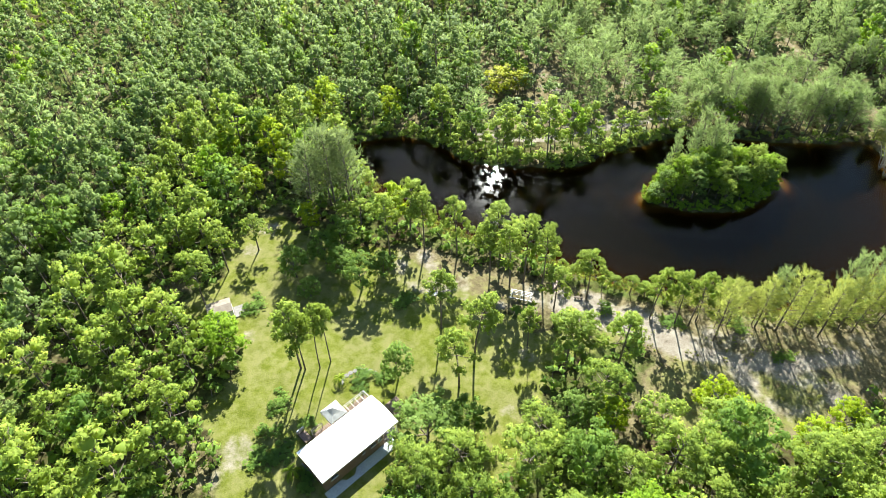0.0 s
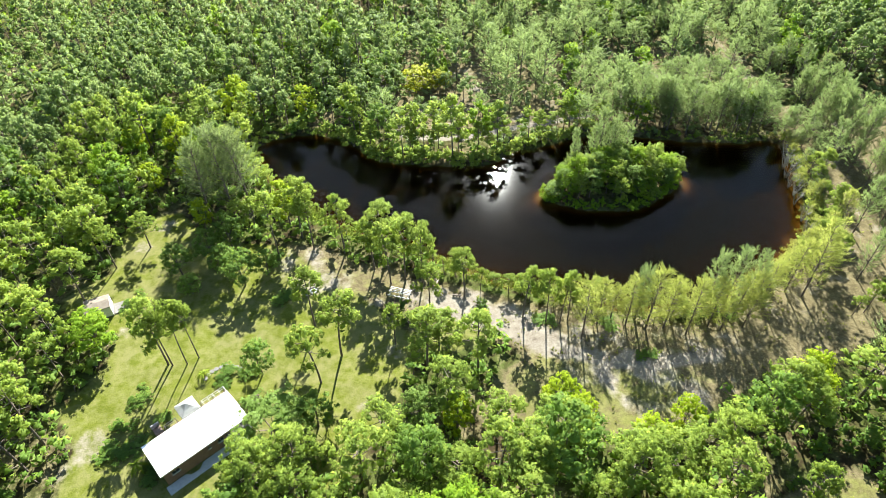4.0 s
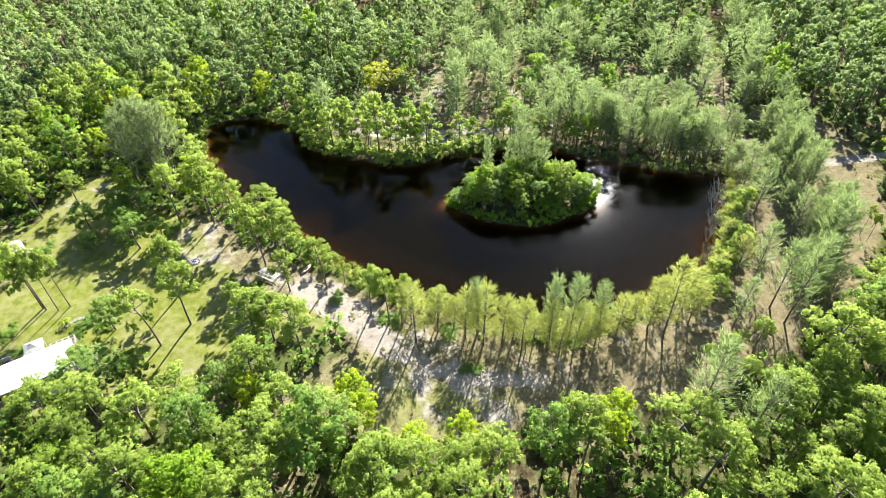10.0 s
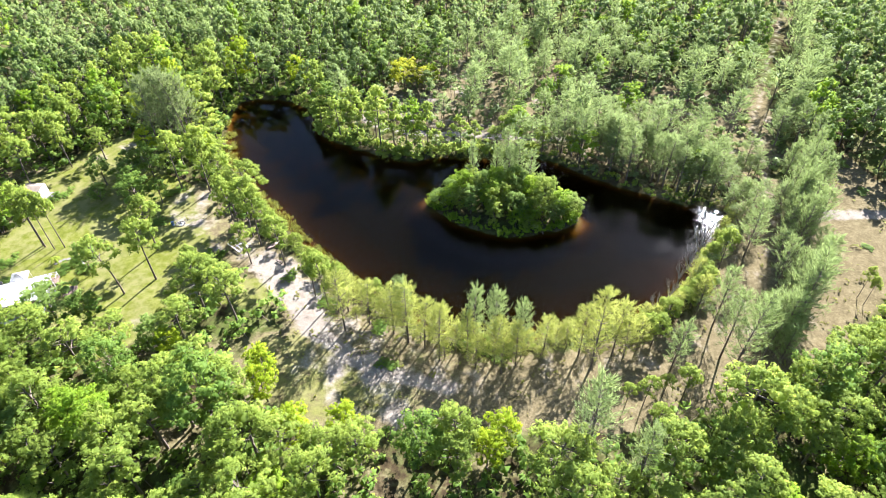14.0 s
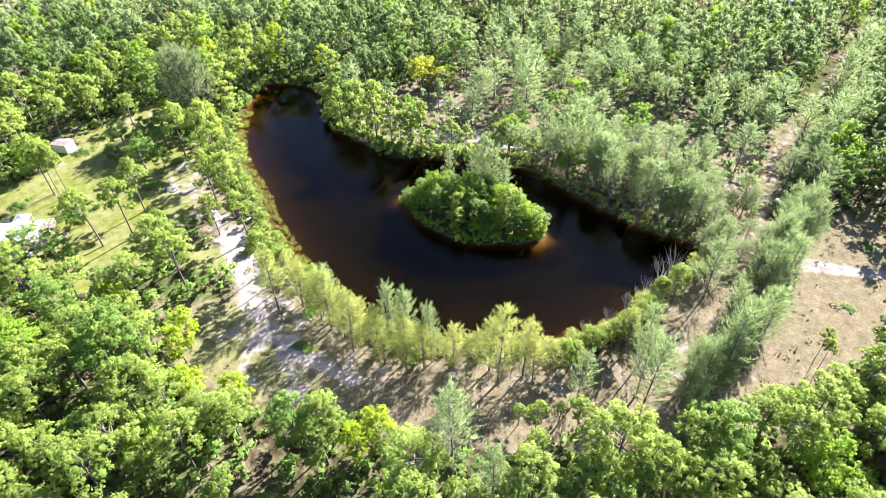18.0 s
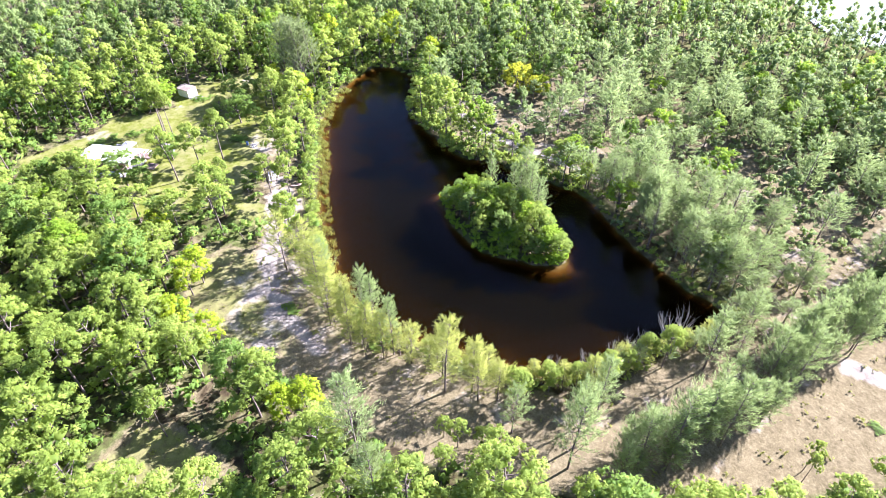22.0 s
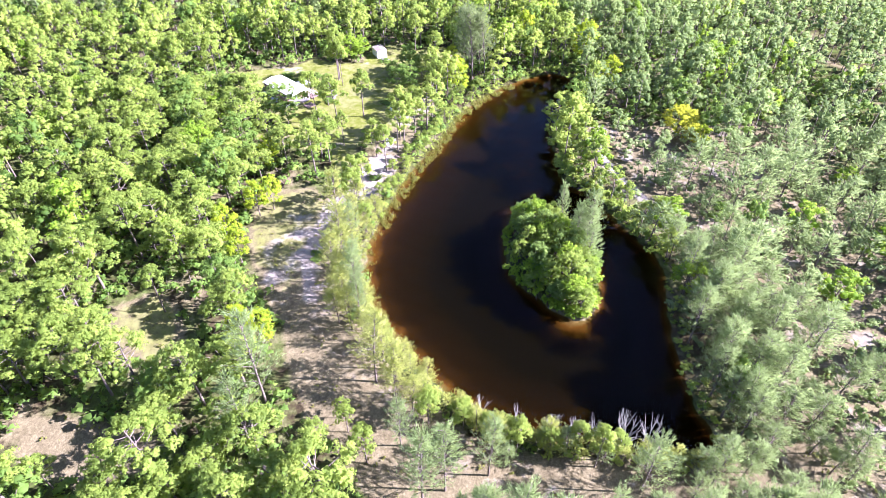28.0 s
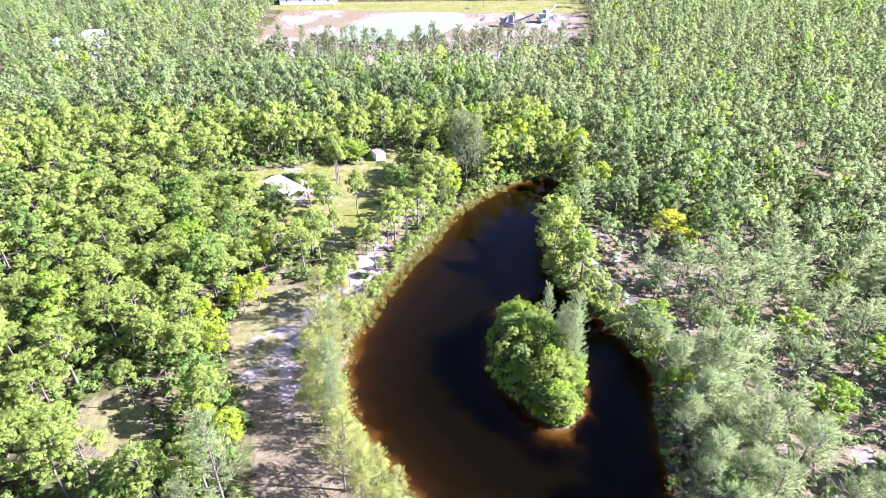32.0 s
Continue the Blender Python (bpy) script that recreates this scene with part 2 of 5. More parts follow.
BARK = plain_material("bark", (0.06, 0.045, 0.035), (0.20, 0.155, 0.125), 2.0, 0.9)
GREYWOOD = plain_material("grey_wood", (0.16, 0.145, 0.125), (0.36, 0.335, 0.295), 4.0, 0.9)
GROUND = ground_material()
WATER = water_material("tannin_water", (0.80, 0.62, 0.36))
MILKY = plain_material("milky_water", (0.12, 0.155, 0.060), (0.155, 0.18, 0.095), 0.02, 0.6, 0.0, 0.0, 0.2)
# the lake's pale blue base colour holds the glare that it would reflect
GLARE_LAKE = plain_material("lake_water_with_glare", (0.085, 0.11, 0.115), (0.125, 0.15, 0.155), 0.02, 0.55, 0.0, 0.0, 0.2)

# ---- the plan ----
POND = ((-20, 110), (-21, 116), (-15, 119.5), (-8, 120), (0, 115.5), (6, 109.5), (13, 107.5), (22, 106.8), (31, 107.2), (36, 111.5), (45, 114.5), (57, 119), (64, 117.5),
        (72, 115.5), (80, 114.5), (88, 114), (94, 114.5), (96, 110), (93.5, 100), (92, 92), (89, 84.5), (84, 78.5), (76.5, 73), (66, 66.5), (57, 64.5), (50, 65), (43, 66.5),
        (36, 69), (29, 71.8), (21, 75.5), (13, 80.3), (5, 84), (-3, 88.5), (-10, 94.5), (-16, 102))
ISLAND = ((40.8, 94.6), (43, 93.2), (49, 90.9), (58.5, 91), (64.6, 94.6), (68.8, 98.2), (70, 101.5), (67, 105), (60, 107), (53, 107.4), (47, 104.6), (43.5, 100), (41.2, 97))
LAWN = ((-37.8, 90.7), (-31.5, 92.2), (-23.6, 83.7), (-8.7, 81.7), (-2.5, 75.7), (7.9, 67.4), (15.4, 60), (13, 54.6), (7.7, 42.6), (3, 41), (-6.8, 38.8), (-9, 34), (-14, 24),
        (-28, 24), (-30.6, 41.7), (-35.2, 47), (-31.4, 54.6), (-32.1, 61.1), (-41.9, 63.7), (-44.3, 68.7), (-38.3, 75.2), (-41, 85.8))
SAND = ((-9.8, 81.8), (-2.5, 82), (4.6, 77), (20.8, 71), (27.6, 69.5), (37, 66), (46, 62.5), (57, 61.5), (66, 63), (77, 69), (85, 76), (92, 82), (97, 91), (101.7, 101.7), (103, 110),
        (106, 108), (104.4, 96), (99, 82), (90, 70), (80, 62.5), (71, 57), (66, 50), (58, 46), (48, 44.5), (40, 46.5), (35, 51), (32, 57), (26, 60), (19.7, 64.6), (10.5, 66), (-2.4, 69), (-8.3, 73))
OPEN = ((66, 51), (76, 53), (86, 57), (97, 65), (107, 76), (112, 86), (108, 100), (103, 96), (98, 82), (88, 69), (74, 60))
FIELD = ((108, 79), (117, 88), (126, 108), (128, 130), (119, 146), (113, 136), (111, 120), (112, 105), (111, 92))
ROAD = ((111.3, 121.5), (124, 126.3), (138, 131), (138, 128), (124, 123.2), (112.5, 118.2))
SCRUB_FIELD = ((64, 143), (60, 152), (75, 158), (98, 153), (105, 140), (103, 126), (98, 124), (92, 129), (82, 136), (72, 138))
EAST_STRIP = ((92, 76), (104, 74), (113, 88), (113, 128), (103, 130), (97, 118), (95, 98))
GLADE = ((30, 43), (28.8, 53), (36, 57), (47, 56), (58, 53), (54, 44), (41, 41))
CLEARING = ((62, 21), (58, 29), (64, 34), (73, 37), (77, 34), (70, 24))
HOLLOW = ((84, 15), (83, 22), (88, 37), (93, 36), (95, 29), (91, 19))
QUARRY = ((-137, 10), (-190, -3), (-262, -4), (-272, 100), (-272, 182), (-185, 168), (-131, 154), (-128, 84), (-128, 45))
GREENS = ((-250, 112), (-246, 180), (-286, 186), (-286, -14), (-264, -14), (-258, 60))
GAPS = ((-45.3, 7.5, 5.5), (-110, 50.6, 4.5), (-75, 62, 5.0), (-62, 28, 3.5), (-58, 84, 3.5), (-95, 20, 4.0), (-72, 118, 4.0), (-128, -28, 5.0), (-40, 140, 3.5), (-100, 160, 4.0), (-20, 175, 4.5), (10, 196, 4.0), (-70, 205, 4.0),
        (10, 119, 3.0), (17, 119, 3.2), (25, 118.5, 3.0), (27, 133.5, 4.6), (33, 132.5, 3.4), (28.5, 142, 4.6), (27, 150, 4.4), (33, 149, 3.2), (24, 127, 2.6), (14.3, 131.5, 3.4), (50, 156, 4.0), (30, 155, 3.0), (97, 123, 2.5), (64, 146, 3.0))
QUARRY_POND = ((-186, 35), (-225, 45), (-248, 62), (-247, 106), (-205, 97), (-180, 75))
LAKE = ((-6, 286), (18, 259), (42, 240), (66, 246), (78, 270), (92, 330), (0, 330))
SEEN = ((-312, -216), (85, -30), (128, -16), (168, 44), (164, 110), (184, 208), (152, 258), (95, 296), (10, 296), (-25, 284), (-292, 408), (-312, 408))
SHORE_PATH = ((8.9, 120.6), (15, 118.2), (23, 117.6), (30, 119), (34.5, 120.8), (46.8, 124.2), (59.2, 128.4))
TRACK = ((104, 104), (104.5, 120), (99.5, 150), (101, 178), (103, 200), (106, 260))
POND_LEVEL = -0.4


def rounded(ring, steps=5):
    """A closed smooth line through the corners of a ring."""
    p = np.array(ring, float)
    a, b, c, d = np.roll(p, 1, 0), p, np.roll(p, -1, 0), np.roll(p, -2, 0)
    out = []
    for u in np.arange(steps) / steps:
        out.append(0.5 * (2 * b + (c - a) * u + (2 * a - 5 * b + 4 * c - d) * u * u + (3 * b - a - 3 * c + d) * u ** 3))
    return np.stack(out, 1).reshape(-1, 2)


def line_distance(x, y, line, closed=True):
    """How far each place lies from a line of points."""
    p = np.array(line, float)
    q = np.roll(p, -1, 0)
    if not closed:
        p, q = p[:-1], q[:-1]
    best = np.full(np.shape(x), 1e9)
    for (ax, ay), (bx, by) in zip(p, q):
        dx, dy = bx - ax, by - ay
        u = np.clip(((x - ax) * dx + (y - ay) * dy) / (dx * dx + dy * dy + 1e-9), 0, 1)
        best = np.minimum(best, np.hypot(x - ax - u * dx, y - ay - u * dy))
    return best


def inside(x, y, ring):
    p = np.array(ring, float)
    hit = np.zeros(np.shape(x), bool)
    for (ax, ay), (bx, by) in zip(p, np.roll(p, -1, 0)):
        cross = (ay > y) != (by > y)
        hit ^= cross & (x < (bx - ax) * (y - ay) / (by - ay + 1e-12) + ax)
    return hit


def depth_in(x, y, ring):
    """Metres inside a ring; negative outside."""
    d = line_distance(x, y, ring)
    return np.where(inside(x, y, ring), d, -d)


def blend(v, low, high):
    u = np.clip((v - low) / (high - low), 0, 1)
    return u * u * (3 - 2 * u)


def wander(x, y, size, seed=0):
    """A smooth wandering value from -1 to 1 on the plan."""
    rng = np.random.default_rng(seed)
    v = np.zeros(np.shape(x))
    for k in range(6):
        a, ph, f = rng.uniform(0, math.tau), rng.uniform(0, math.tau), rng.uniform(0.6, 1.8) / size
        v = v + np.sin((x * math.cos(a) + y * math.sin(a)) * f * math.tau + ph)
    return v / 3.2


POND_LINE, ISLAND_LINE = rounded(POND), rounded(ISLAND)


def water_depth(x, y):
    """Metres from the shore into the water, stretched off the north shore and the island; negative on land, the
    island's too.
    """
    shore = depth_in(x, y, POND_LINE)
    # the north side counts as deeper, so its shade enters the bed colour and shape
    shore = shore * np.where(shore > 0, 1 + 1.3 * blend(y - 104 + 0.05 * x, -4, 4), 1) + 0.5 * wander(x, y, 7, 3)
    off = -depth_in(x, y, ISLAND_LINE)
    tips = np.minimum(np.hypot(x - 40.5, y - 94.5), np.hypot(x - 70, y - 99.5))
    off = off * np.where(off > 0, 1 + 1.6 * blend(tips, 2, 7), 1)
    return np.minimum(shore, off + 0.4 * wander(x, y, 5, 4))


def height_at(x, y):
    w = water_depth(x, y)
    land = 0.12 * wander(x, y, 23, 1) + 0.08 * wander(x, y, 9, 2)
    bank = POND_LEVEL + (land - POND_LEVEL) * blend(-w, 0.0, 2.2)
    bed = POND_LEVEL - np.minimum(2.6, 0.22 * np.maximum(w, 0))
    return np.where(w > 0, bed, bank)


# ---- the ground ----
def grid_lines(spans):
    return np.unique(np.concatenate([np.arange(a, b + 1e-6, s) for a, b, s in spans]))


def make_ground():
    xs = grid_lines(((-3000, -400, 520), (-320, -60, 5), (-60, 140, 1.0), (145, 245, 20), (400, 3000, 520)))
    ys = grid_lines(((-3000, -400, 520), (-240, 0, 6), (0, 150, 1.0), (152, 240, 2.5), (245, 420, 6), (560, 3000, 488)))
    X, Y = np.meshgrid(xs, ys)
    x, y = X.ravel(), Y.ravel()
    z = height_at(x, y)
    w = water_depth(x, y)
    verts = np.column_stack((x, y, z))
    nx, ny = len(xs), len(ys)
    i = (np.arange(ny - 1)[:, None] * nx + np.arange(nx - 1)).ravel()
    quads = np.column_stack((i, i + 1, i + nx + 1, i + nx))
    mesh = bpy.data.meshes.new("ground")
    mesh.vertices.add(len(verts))
    mesh.vertices.foreach_set("co", verts.ravel())
    mesh.loops.add(quads.size)
    mesh.loops.foreach_set("vertex_index", quads.ravel())
    mesh.polygons.add(len(quads))
    mesh.polygons.foreach_set("loop_start", np.arange(0, quads.size, 4))
    mesh.polygons.foreach_set("use_smooth", np.ones(len(quads), bool))
    mesh.update()
    soft = lambda d, s=1.5: blend(d, -s, s)
    sand = soft(depth_in(x, y, SAND)) * (0.46 + 0.30 * wander(x, y, 9, 11)) * (1 - 0.35 * blend(x, 52, 64))
    sand = np.maximum(sand, 0.86 * soft(2.8 - line_distance(x, y, ((20, 67), (30, 63), (37, 58)), False), 1.5))
    sand = np.maximum(sand, 0.9 * soft(1.3 - line_distance(x, y, ((38, 57), (50, 53.5), (62, 55.5)), False), 1.2))
    sand = np.maximum(sand, 0.86 * soft(depth_in(x, y, ROAD), 1.2))
    sand = np.maximum(sand, 0.40 * soft(1.5 - line_distance(x, y, TRACK, False), 1.0))
    sand = np.maximum(sand, soft(depth_in(x, y, QUARRY), 4) * (0.36 + 0.36 * wander(x, y, 40, 12)))
    sand = np.maximum(sand, 0.9 * soft(1.1 - line_distance(x, y, SHORE_PATH, False), 0.8))
    sand = np.maximum(sand, blend(x, 4, 10) * (1 - blend(x, 40, 48)) * blend(y, 114, 118) * (1 - blend(y, 130, 138)) * (0.22 + 0.3 * wander(x, y, 7, 19)))
    behind = blend(y, 116, 124) * (1 - blend(y, 160, 185)) * blend(x, -5, 12) * (1 - blend(x, 100, 112))
    sand = np.maximum(sand, behind * (0.16 + 0.30 * wander(x, y, 14, 13)))
    for sx, sy, sr in ((-28.5, 41.5, 3.0), (-31.6, 61.5, 1.8), (-35.5, 82, 2.2), (-33, 88, 2.5), (9, 47, 1.6), (-30, 38, 2.0), (12.5, 57, 2.0)):
        sand = np.maximum(sand, 0.5 * blend(sr - np.hypot(x - sx, y - sy), -1.5, 1.5))
    sand = np.maximum(sand, soft(np.maximum(depth_in(x, y, SCRUB_FIELD), depth_in(x, y, EAST_STRIP)), 2) * (0.14 + 0.26 * wander(x, y, 8, 17)))
    for sx, sy, sr in GAPS:
        sand = np.maximum(sand, 0.40 * blend(sr - np.hypot(x - sx, y - sy), -2.5, 2.5))
    lawn = soft(depth_in(x, y, LAWN), 1.8)
    lawn = np.maximum(lawn, soft(3.2 - line_distance(x, y, ((5, 38), (8, 44), (14, 57), (24, 61)), False), 1.5))
    lawn = np.maximum(lawn, soft(depth_in(x, y, GREENS), 4))
    sand = sand * (1 - soft(depth_in(x, y, GREENS), 4))
    sand = sand * (1 - 0.55 * blend(4.5 - np.hypot(x - 9, y - 72.5), -1.5, 2))
    edge_in = depth_in(x, y, SAND)
    sand = sand * (1 - 0.35 * (edge_in > 0) * blend(wander(x, y, 7, 61), 0.35, 0.65) * (1 - soft(2.6 - line_distance(x, y, ((20, 66.5), (30, 63), (38, 57), (50, 53.5), (62, 55.5)), False), 1.0)))
    lawn = np.maximum(lawn, 0.42 * soft(edge_in, 2) * (1 - blend(x, 58, 70)))
    lawn = np.maximum(lawn, 0.55 * soft(depth_in(x, y, GLADE), 2))
    lawn = np.maximum(lawn, 0.55 * soft(depth_in(x, y, CLEARING), 2))
    dry = np.maximum.reduce([soft(depth_in(x, y, k), 2.5) for k in (OPEN, FIELD, GLADE, CLEARING, HOLLOW, SAND, SCRUB_FIELD, QUARRY, EAST_STRIP)])
    dry = np.maximum(dry, behind * 0.7)
    dry = np.maximum(dry, 0.35 + 0.2 * wander(x, y, 20, 14))
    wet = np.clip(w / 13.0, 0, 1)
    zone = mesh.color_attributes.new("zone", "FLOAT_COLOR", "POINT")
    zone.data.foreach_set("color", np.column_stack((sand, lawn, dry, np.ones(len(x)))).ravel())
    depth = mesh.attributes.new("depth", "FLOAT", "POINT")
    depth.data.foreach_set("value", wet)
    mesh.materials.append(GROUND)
    return tagged(new("ground", mesh), "sandy ground with mown lawn, needle litter and pale bare sand", "ground", kind="structure")


def sheet(name, ring, z, mat, label):
    bm = bmesh.new()
    face = bm.faces.new([bm.verts.new((px, py, z)) for px, py in ring])
    face.normal_update()
    if face.normal.z < 0:
        face.normal_flip()
    mesh = bpy.data.meshes.new(name)
    bm.to_mesh(mesh)
    bm.free()
    mesh.materials.append(mat)
    return tagged(new(name, mesh), label, "water", kind="structure")


make_ground()
tangent = np.roll(POND_LINE, -1, 0) - np.roll(POND_LINE, 1, 0)
out_way = np.column_stack((-tangent[:, 1], tangent[:, 0])) / np.linalg.norm(tangent, axis=1)[:, None]
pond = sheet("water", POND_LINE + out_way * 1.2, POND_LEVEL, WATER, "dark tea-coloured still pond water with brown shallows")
pond.visible_shadow = False
sheet("water", rounded(QUARRY_POND), 0.35, MILKY, "pale green milky water in the far sand pit")
sheet("water", rounded(LAKE), 0.35, GLARE_LAKE, "lake water far behind the trees, pale with painted sky glare")


# ---- foliage meshes ----
# A piece is (corners, triangles, tint, normals); leaves take soft normals that follow the form of their clump.
def unit(v):
    return v / (np.linalg.norm(v, axis=-1, keepdims=True) + 1e-9)


def facing(v, t, n):
    """Turns each triangle so that it faces the way of its normals."""
    flat = np.cross(v[t[:, 1]] - v[t[:, 0]], v[t[:, 2]] - v[t[:, 0]])
    back = np.einsum("ij,ij->i", flat, n[t[:, 0]]) < 0
    t = t.copy()
    t[back] = t[back][:, ::-1]
    return t


def spray(rng, centres, radii, count, length, width, lift=0.25, lay=0.8, tone=None, swell=None):
    """Round clumps of pointed leaves that lie about each centre like shingles. swell: the way that each clump itself faces."""
    k = len(centres)
    out = rng.normal(size=(k, count, 3))
    out[..., 2] += lift
    out = unit(out)
    mid_ = np.asarray(centres)[:, None] + out * (np.asarray(radii)[:, None, None] * rng.uniform(0.6, 1.0, (k, count, 1)))
    side = unit(np.cross(out, rng.normal(size=out.shape)))
    way = unit(out * rng.uniform(-0.1, 0.7, (k, count, 1)) + np.cross(side, out) * lay)
    long = length * rng.uniform(0.7, 1.3, (k, count, 1))
    half = width * rng.uniform(0.7, 1.3, (k, count, 1))
    v = np.stack((mid_ - way * long * 0.4 - side * half, mid_ - way * long * 0.4 + side * half, mid_ + way * long * 0.6), 2)
    tone = rng.uniform(0, 1, k) if tone is None else np.asarray(tone)
    n = out if swell is None else out * 0.7 + np.asarray(swell)[:, None] * 0.7 + (0, 0, 0.42)
    n = np.repeat(unit(n + rng.normal(0, 0.28, out.shape))[:, :, None], 3, 2)
    v, n = v.reshape(-1, 3), n.reshape(-1, 3)
    t = np.arange(len(v)).reshape(-1, 3)
    return v, facing(v, t, n), np.repeat(tone, count * 3), n


GOLD = (1 + math.sqrt(5)) / 2
BALL = unit(np.array([(0, a, b * GOLD) for a in (-1, 1) for b in (-1, 1)] + [(a, b * GOLD, 0) for a in (-1, 1) for b in (-1, 1)] + [(b * GOLD, 0, a) for a in (-1, 1) for b in (-1, 1)], float))
BALL_FACES = np.array([(i, j, k) for i in range(12) for j in range(i + 1, 12) for k in range(j + 1, 12)
                       if max(np.linalg.norm(BALL[i] - BALL[j]), np.linalg.norm(BALL[j] - BALL[k]), np.linalg.norm(BALL[i] - BALL[k])) < 1.1])
GEM = np.array(((1, 0, 0), (-0.5, 0.87, 0), (-0.5, -0.87, 0), (0, 0, 1), (0, 0, -0.7)), float)
GEM_FACES = np.array(((0, 1, 3), (1, 2, 3), (2, 0, 3), (1, 0, 4), (2, 1, 4), (0, 2, 4)))


def lumps(rng, centres, radii, tone, swell=None, gem=False):
    """Uneven dense hearts of foliage, one about each centre."""
    shape, faces = (GEM, GEM_FACES) if gem else (BALL, BALL_FACES)
    k, m = len(centres), len(shape)
    a = rng.uniform(0, math.tau, (k, 1))
    spun = np.stack((shape[:, 0] * np.cos(a) - shape[:, 1] * np.sin(a), shape[:, 0] * np.sin(a) + shape[:, 1] * np.cos(a), np.repeat(shape[None, :, 2], k, 0)), -1)
    v = np.asarray(centres)[:, None] + spun * (np.asarray(radii)[:, None, None] * rng.uniform(0.72, 1.18, (k, m, 1)))
    n = spun if swell is None else spun * 0.8 + np.asarray(swell)[:, None] * 0.6 + (0, 0, 0.4)
    t = (faces[None] + (np.arange(k) * m)[:, None, None]).reshape(-1, 3)
    v, n = v.reshape(-1, 3), unit(n).reshape(-1, 3)
    return v, facing(v, t, n), np.repeat(np.asarray(tone), m), n


def plumes(rng, roots, tips, count, length, width):
    """Feathery plumes: narrow leaves that sweep along each limb."""
    roots, tips = np.asarray(roots)[:, None], np.asarray(tips)[:, None]
    k = len(roots)
    run = unit(tips - roots)
    start = roots + (tips - roots) * rng.uniform(0.15, 1.0, (k, count, 1)) + rng.normal(0, 0.10, (k, count, 3))
    way = unit(run * 0.9 + rng.normal(size=(k, count, 3)) * 0.36 + np.array((0, 0, 0.15)))
    side = unit(np.cross(way, rng.normal(size=way.shape)))
    long = length * rng.uniform(0.6, 1.3, (k, count, 1))
    half = width * rng.uniform(0.6, 1.4, (k, count, 1))
    v = np.stack((start - side * half, start + side * half, start + way * long), 2).reshape(-1, 3)
    n = unit(np.cross(side, way) * np.sign(rng.uniform(-1, 1, (k, count, 1))) * 0.9 + unit(run * (1, 1, 0.25)) * 0.5 + np.array((0, 0, 0.25)))
    n = np.repeat(n[:, :, None], 3, 2).reshape(-1, 3)
    t = np.arange(len(v)).reshape(-1, 3)
    return v, facing(v, t, n), np.repeat(rng.uniform(0, 1, k), count * 3), n


def tube(points, radii, sides=5):
    """A tapered limb along points."""
    p = np.asarray(points, float)
    way = unit(np.gradient(p, axis=0))
    ref = np.array((1.0, 0.13, 0.0)) if abs(way[0][2]) > 0.6 else np.array((0.0, 0.0, 1.0))
    u = unit(np.cross(way, ref))
    w = np.cross(way, u)
    a = np.arange(sides) / sides * math.tau
    round_ = u[:, None] * np.cos(a)[None, :, None] + w[:, None] * np.sin(a)[None, :, None]
    ring = (p[:, None] + round_ * np.asarray(radii)[:, None, None]).reshape(-1, 3)
    n = len(p)
    tris = []
    for i in range(n - 1):
        for j in range(sides):
            a0, a1, b0, b1 = i * sides + j, i * sides + (j + 1) % sides, (i + 1) * sides + j, (i + 1) * sides + (j + 1) % sides
            tris += [(a0, a1, b1), (a0, b1, b0)]
    normals = unit(round_.reshape(-1, 3))
    return ring, facing(ring, np.array(tris), normals), np.zeros(len(ring)), normals


def joined(pieces):
    """Puts pieces together as one."""
    vs, ts, tints, ns, n = [], [], [], [], 0
    for v, t, tint, normals in pieces:
        vs.append(v)
        ts.append(t + n)
        tints.append(tint)
        ns.append(normals)
        n += len(v)
    return np.concatenate(vs), np.concatenate(ts), np.concatenate(tints), np.concatenate(ns)


def tri_mesh(name, v, t, mats, tint=None, normals=None, slot=None):
    mesh = bpy.data.meshes.new(name)
    mesh.vertices.add(len(v))
    mesh.vertices.foreach_set("co", np.ascontiguousarray(v, np.float32).ravel())
    mesh.loops.add(t.size)
    mesh.loops.foreach_set("vertex_index", np.ascontiguousarray(t, np.int32).ravel())
    mesh.polygons.add(len(t))
    mesh.polygons.foreach_set("loop_start", np.arange(0, t.size, 3, dtype=np.int32))
    if slot is not None:
        mesh.polygons.foreach_set("material_index", np.ascontiguousarray(slot, np.int32))
    if tint is not None:
        layer = mesh.attributes.new("tint", "FLOAT", "POINT")
        layer.data.foreach_set("value", np.ascontiguousarray(tint, np.float32))
    for m in mats:
        mesh.materials.append(m)
    mesh.update()
    if normals is not None:
        mesh.polygons.foreach_set("use_smooth", np.ones(len(t), bool))
        layer = mesh.attributes.new("custom_normal", "FLOAT_VECTOR", "POINT")
        layer.data.foreach_set("vector", np.ascontiguousarray(normals, np.float32).ravel())
        mesh.update()
    return mesh


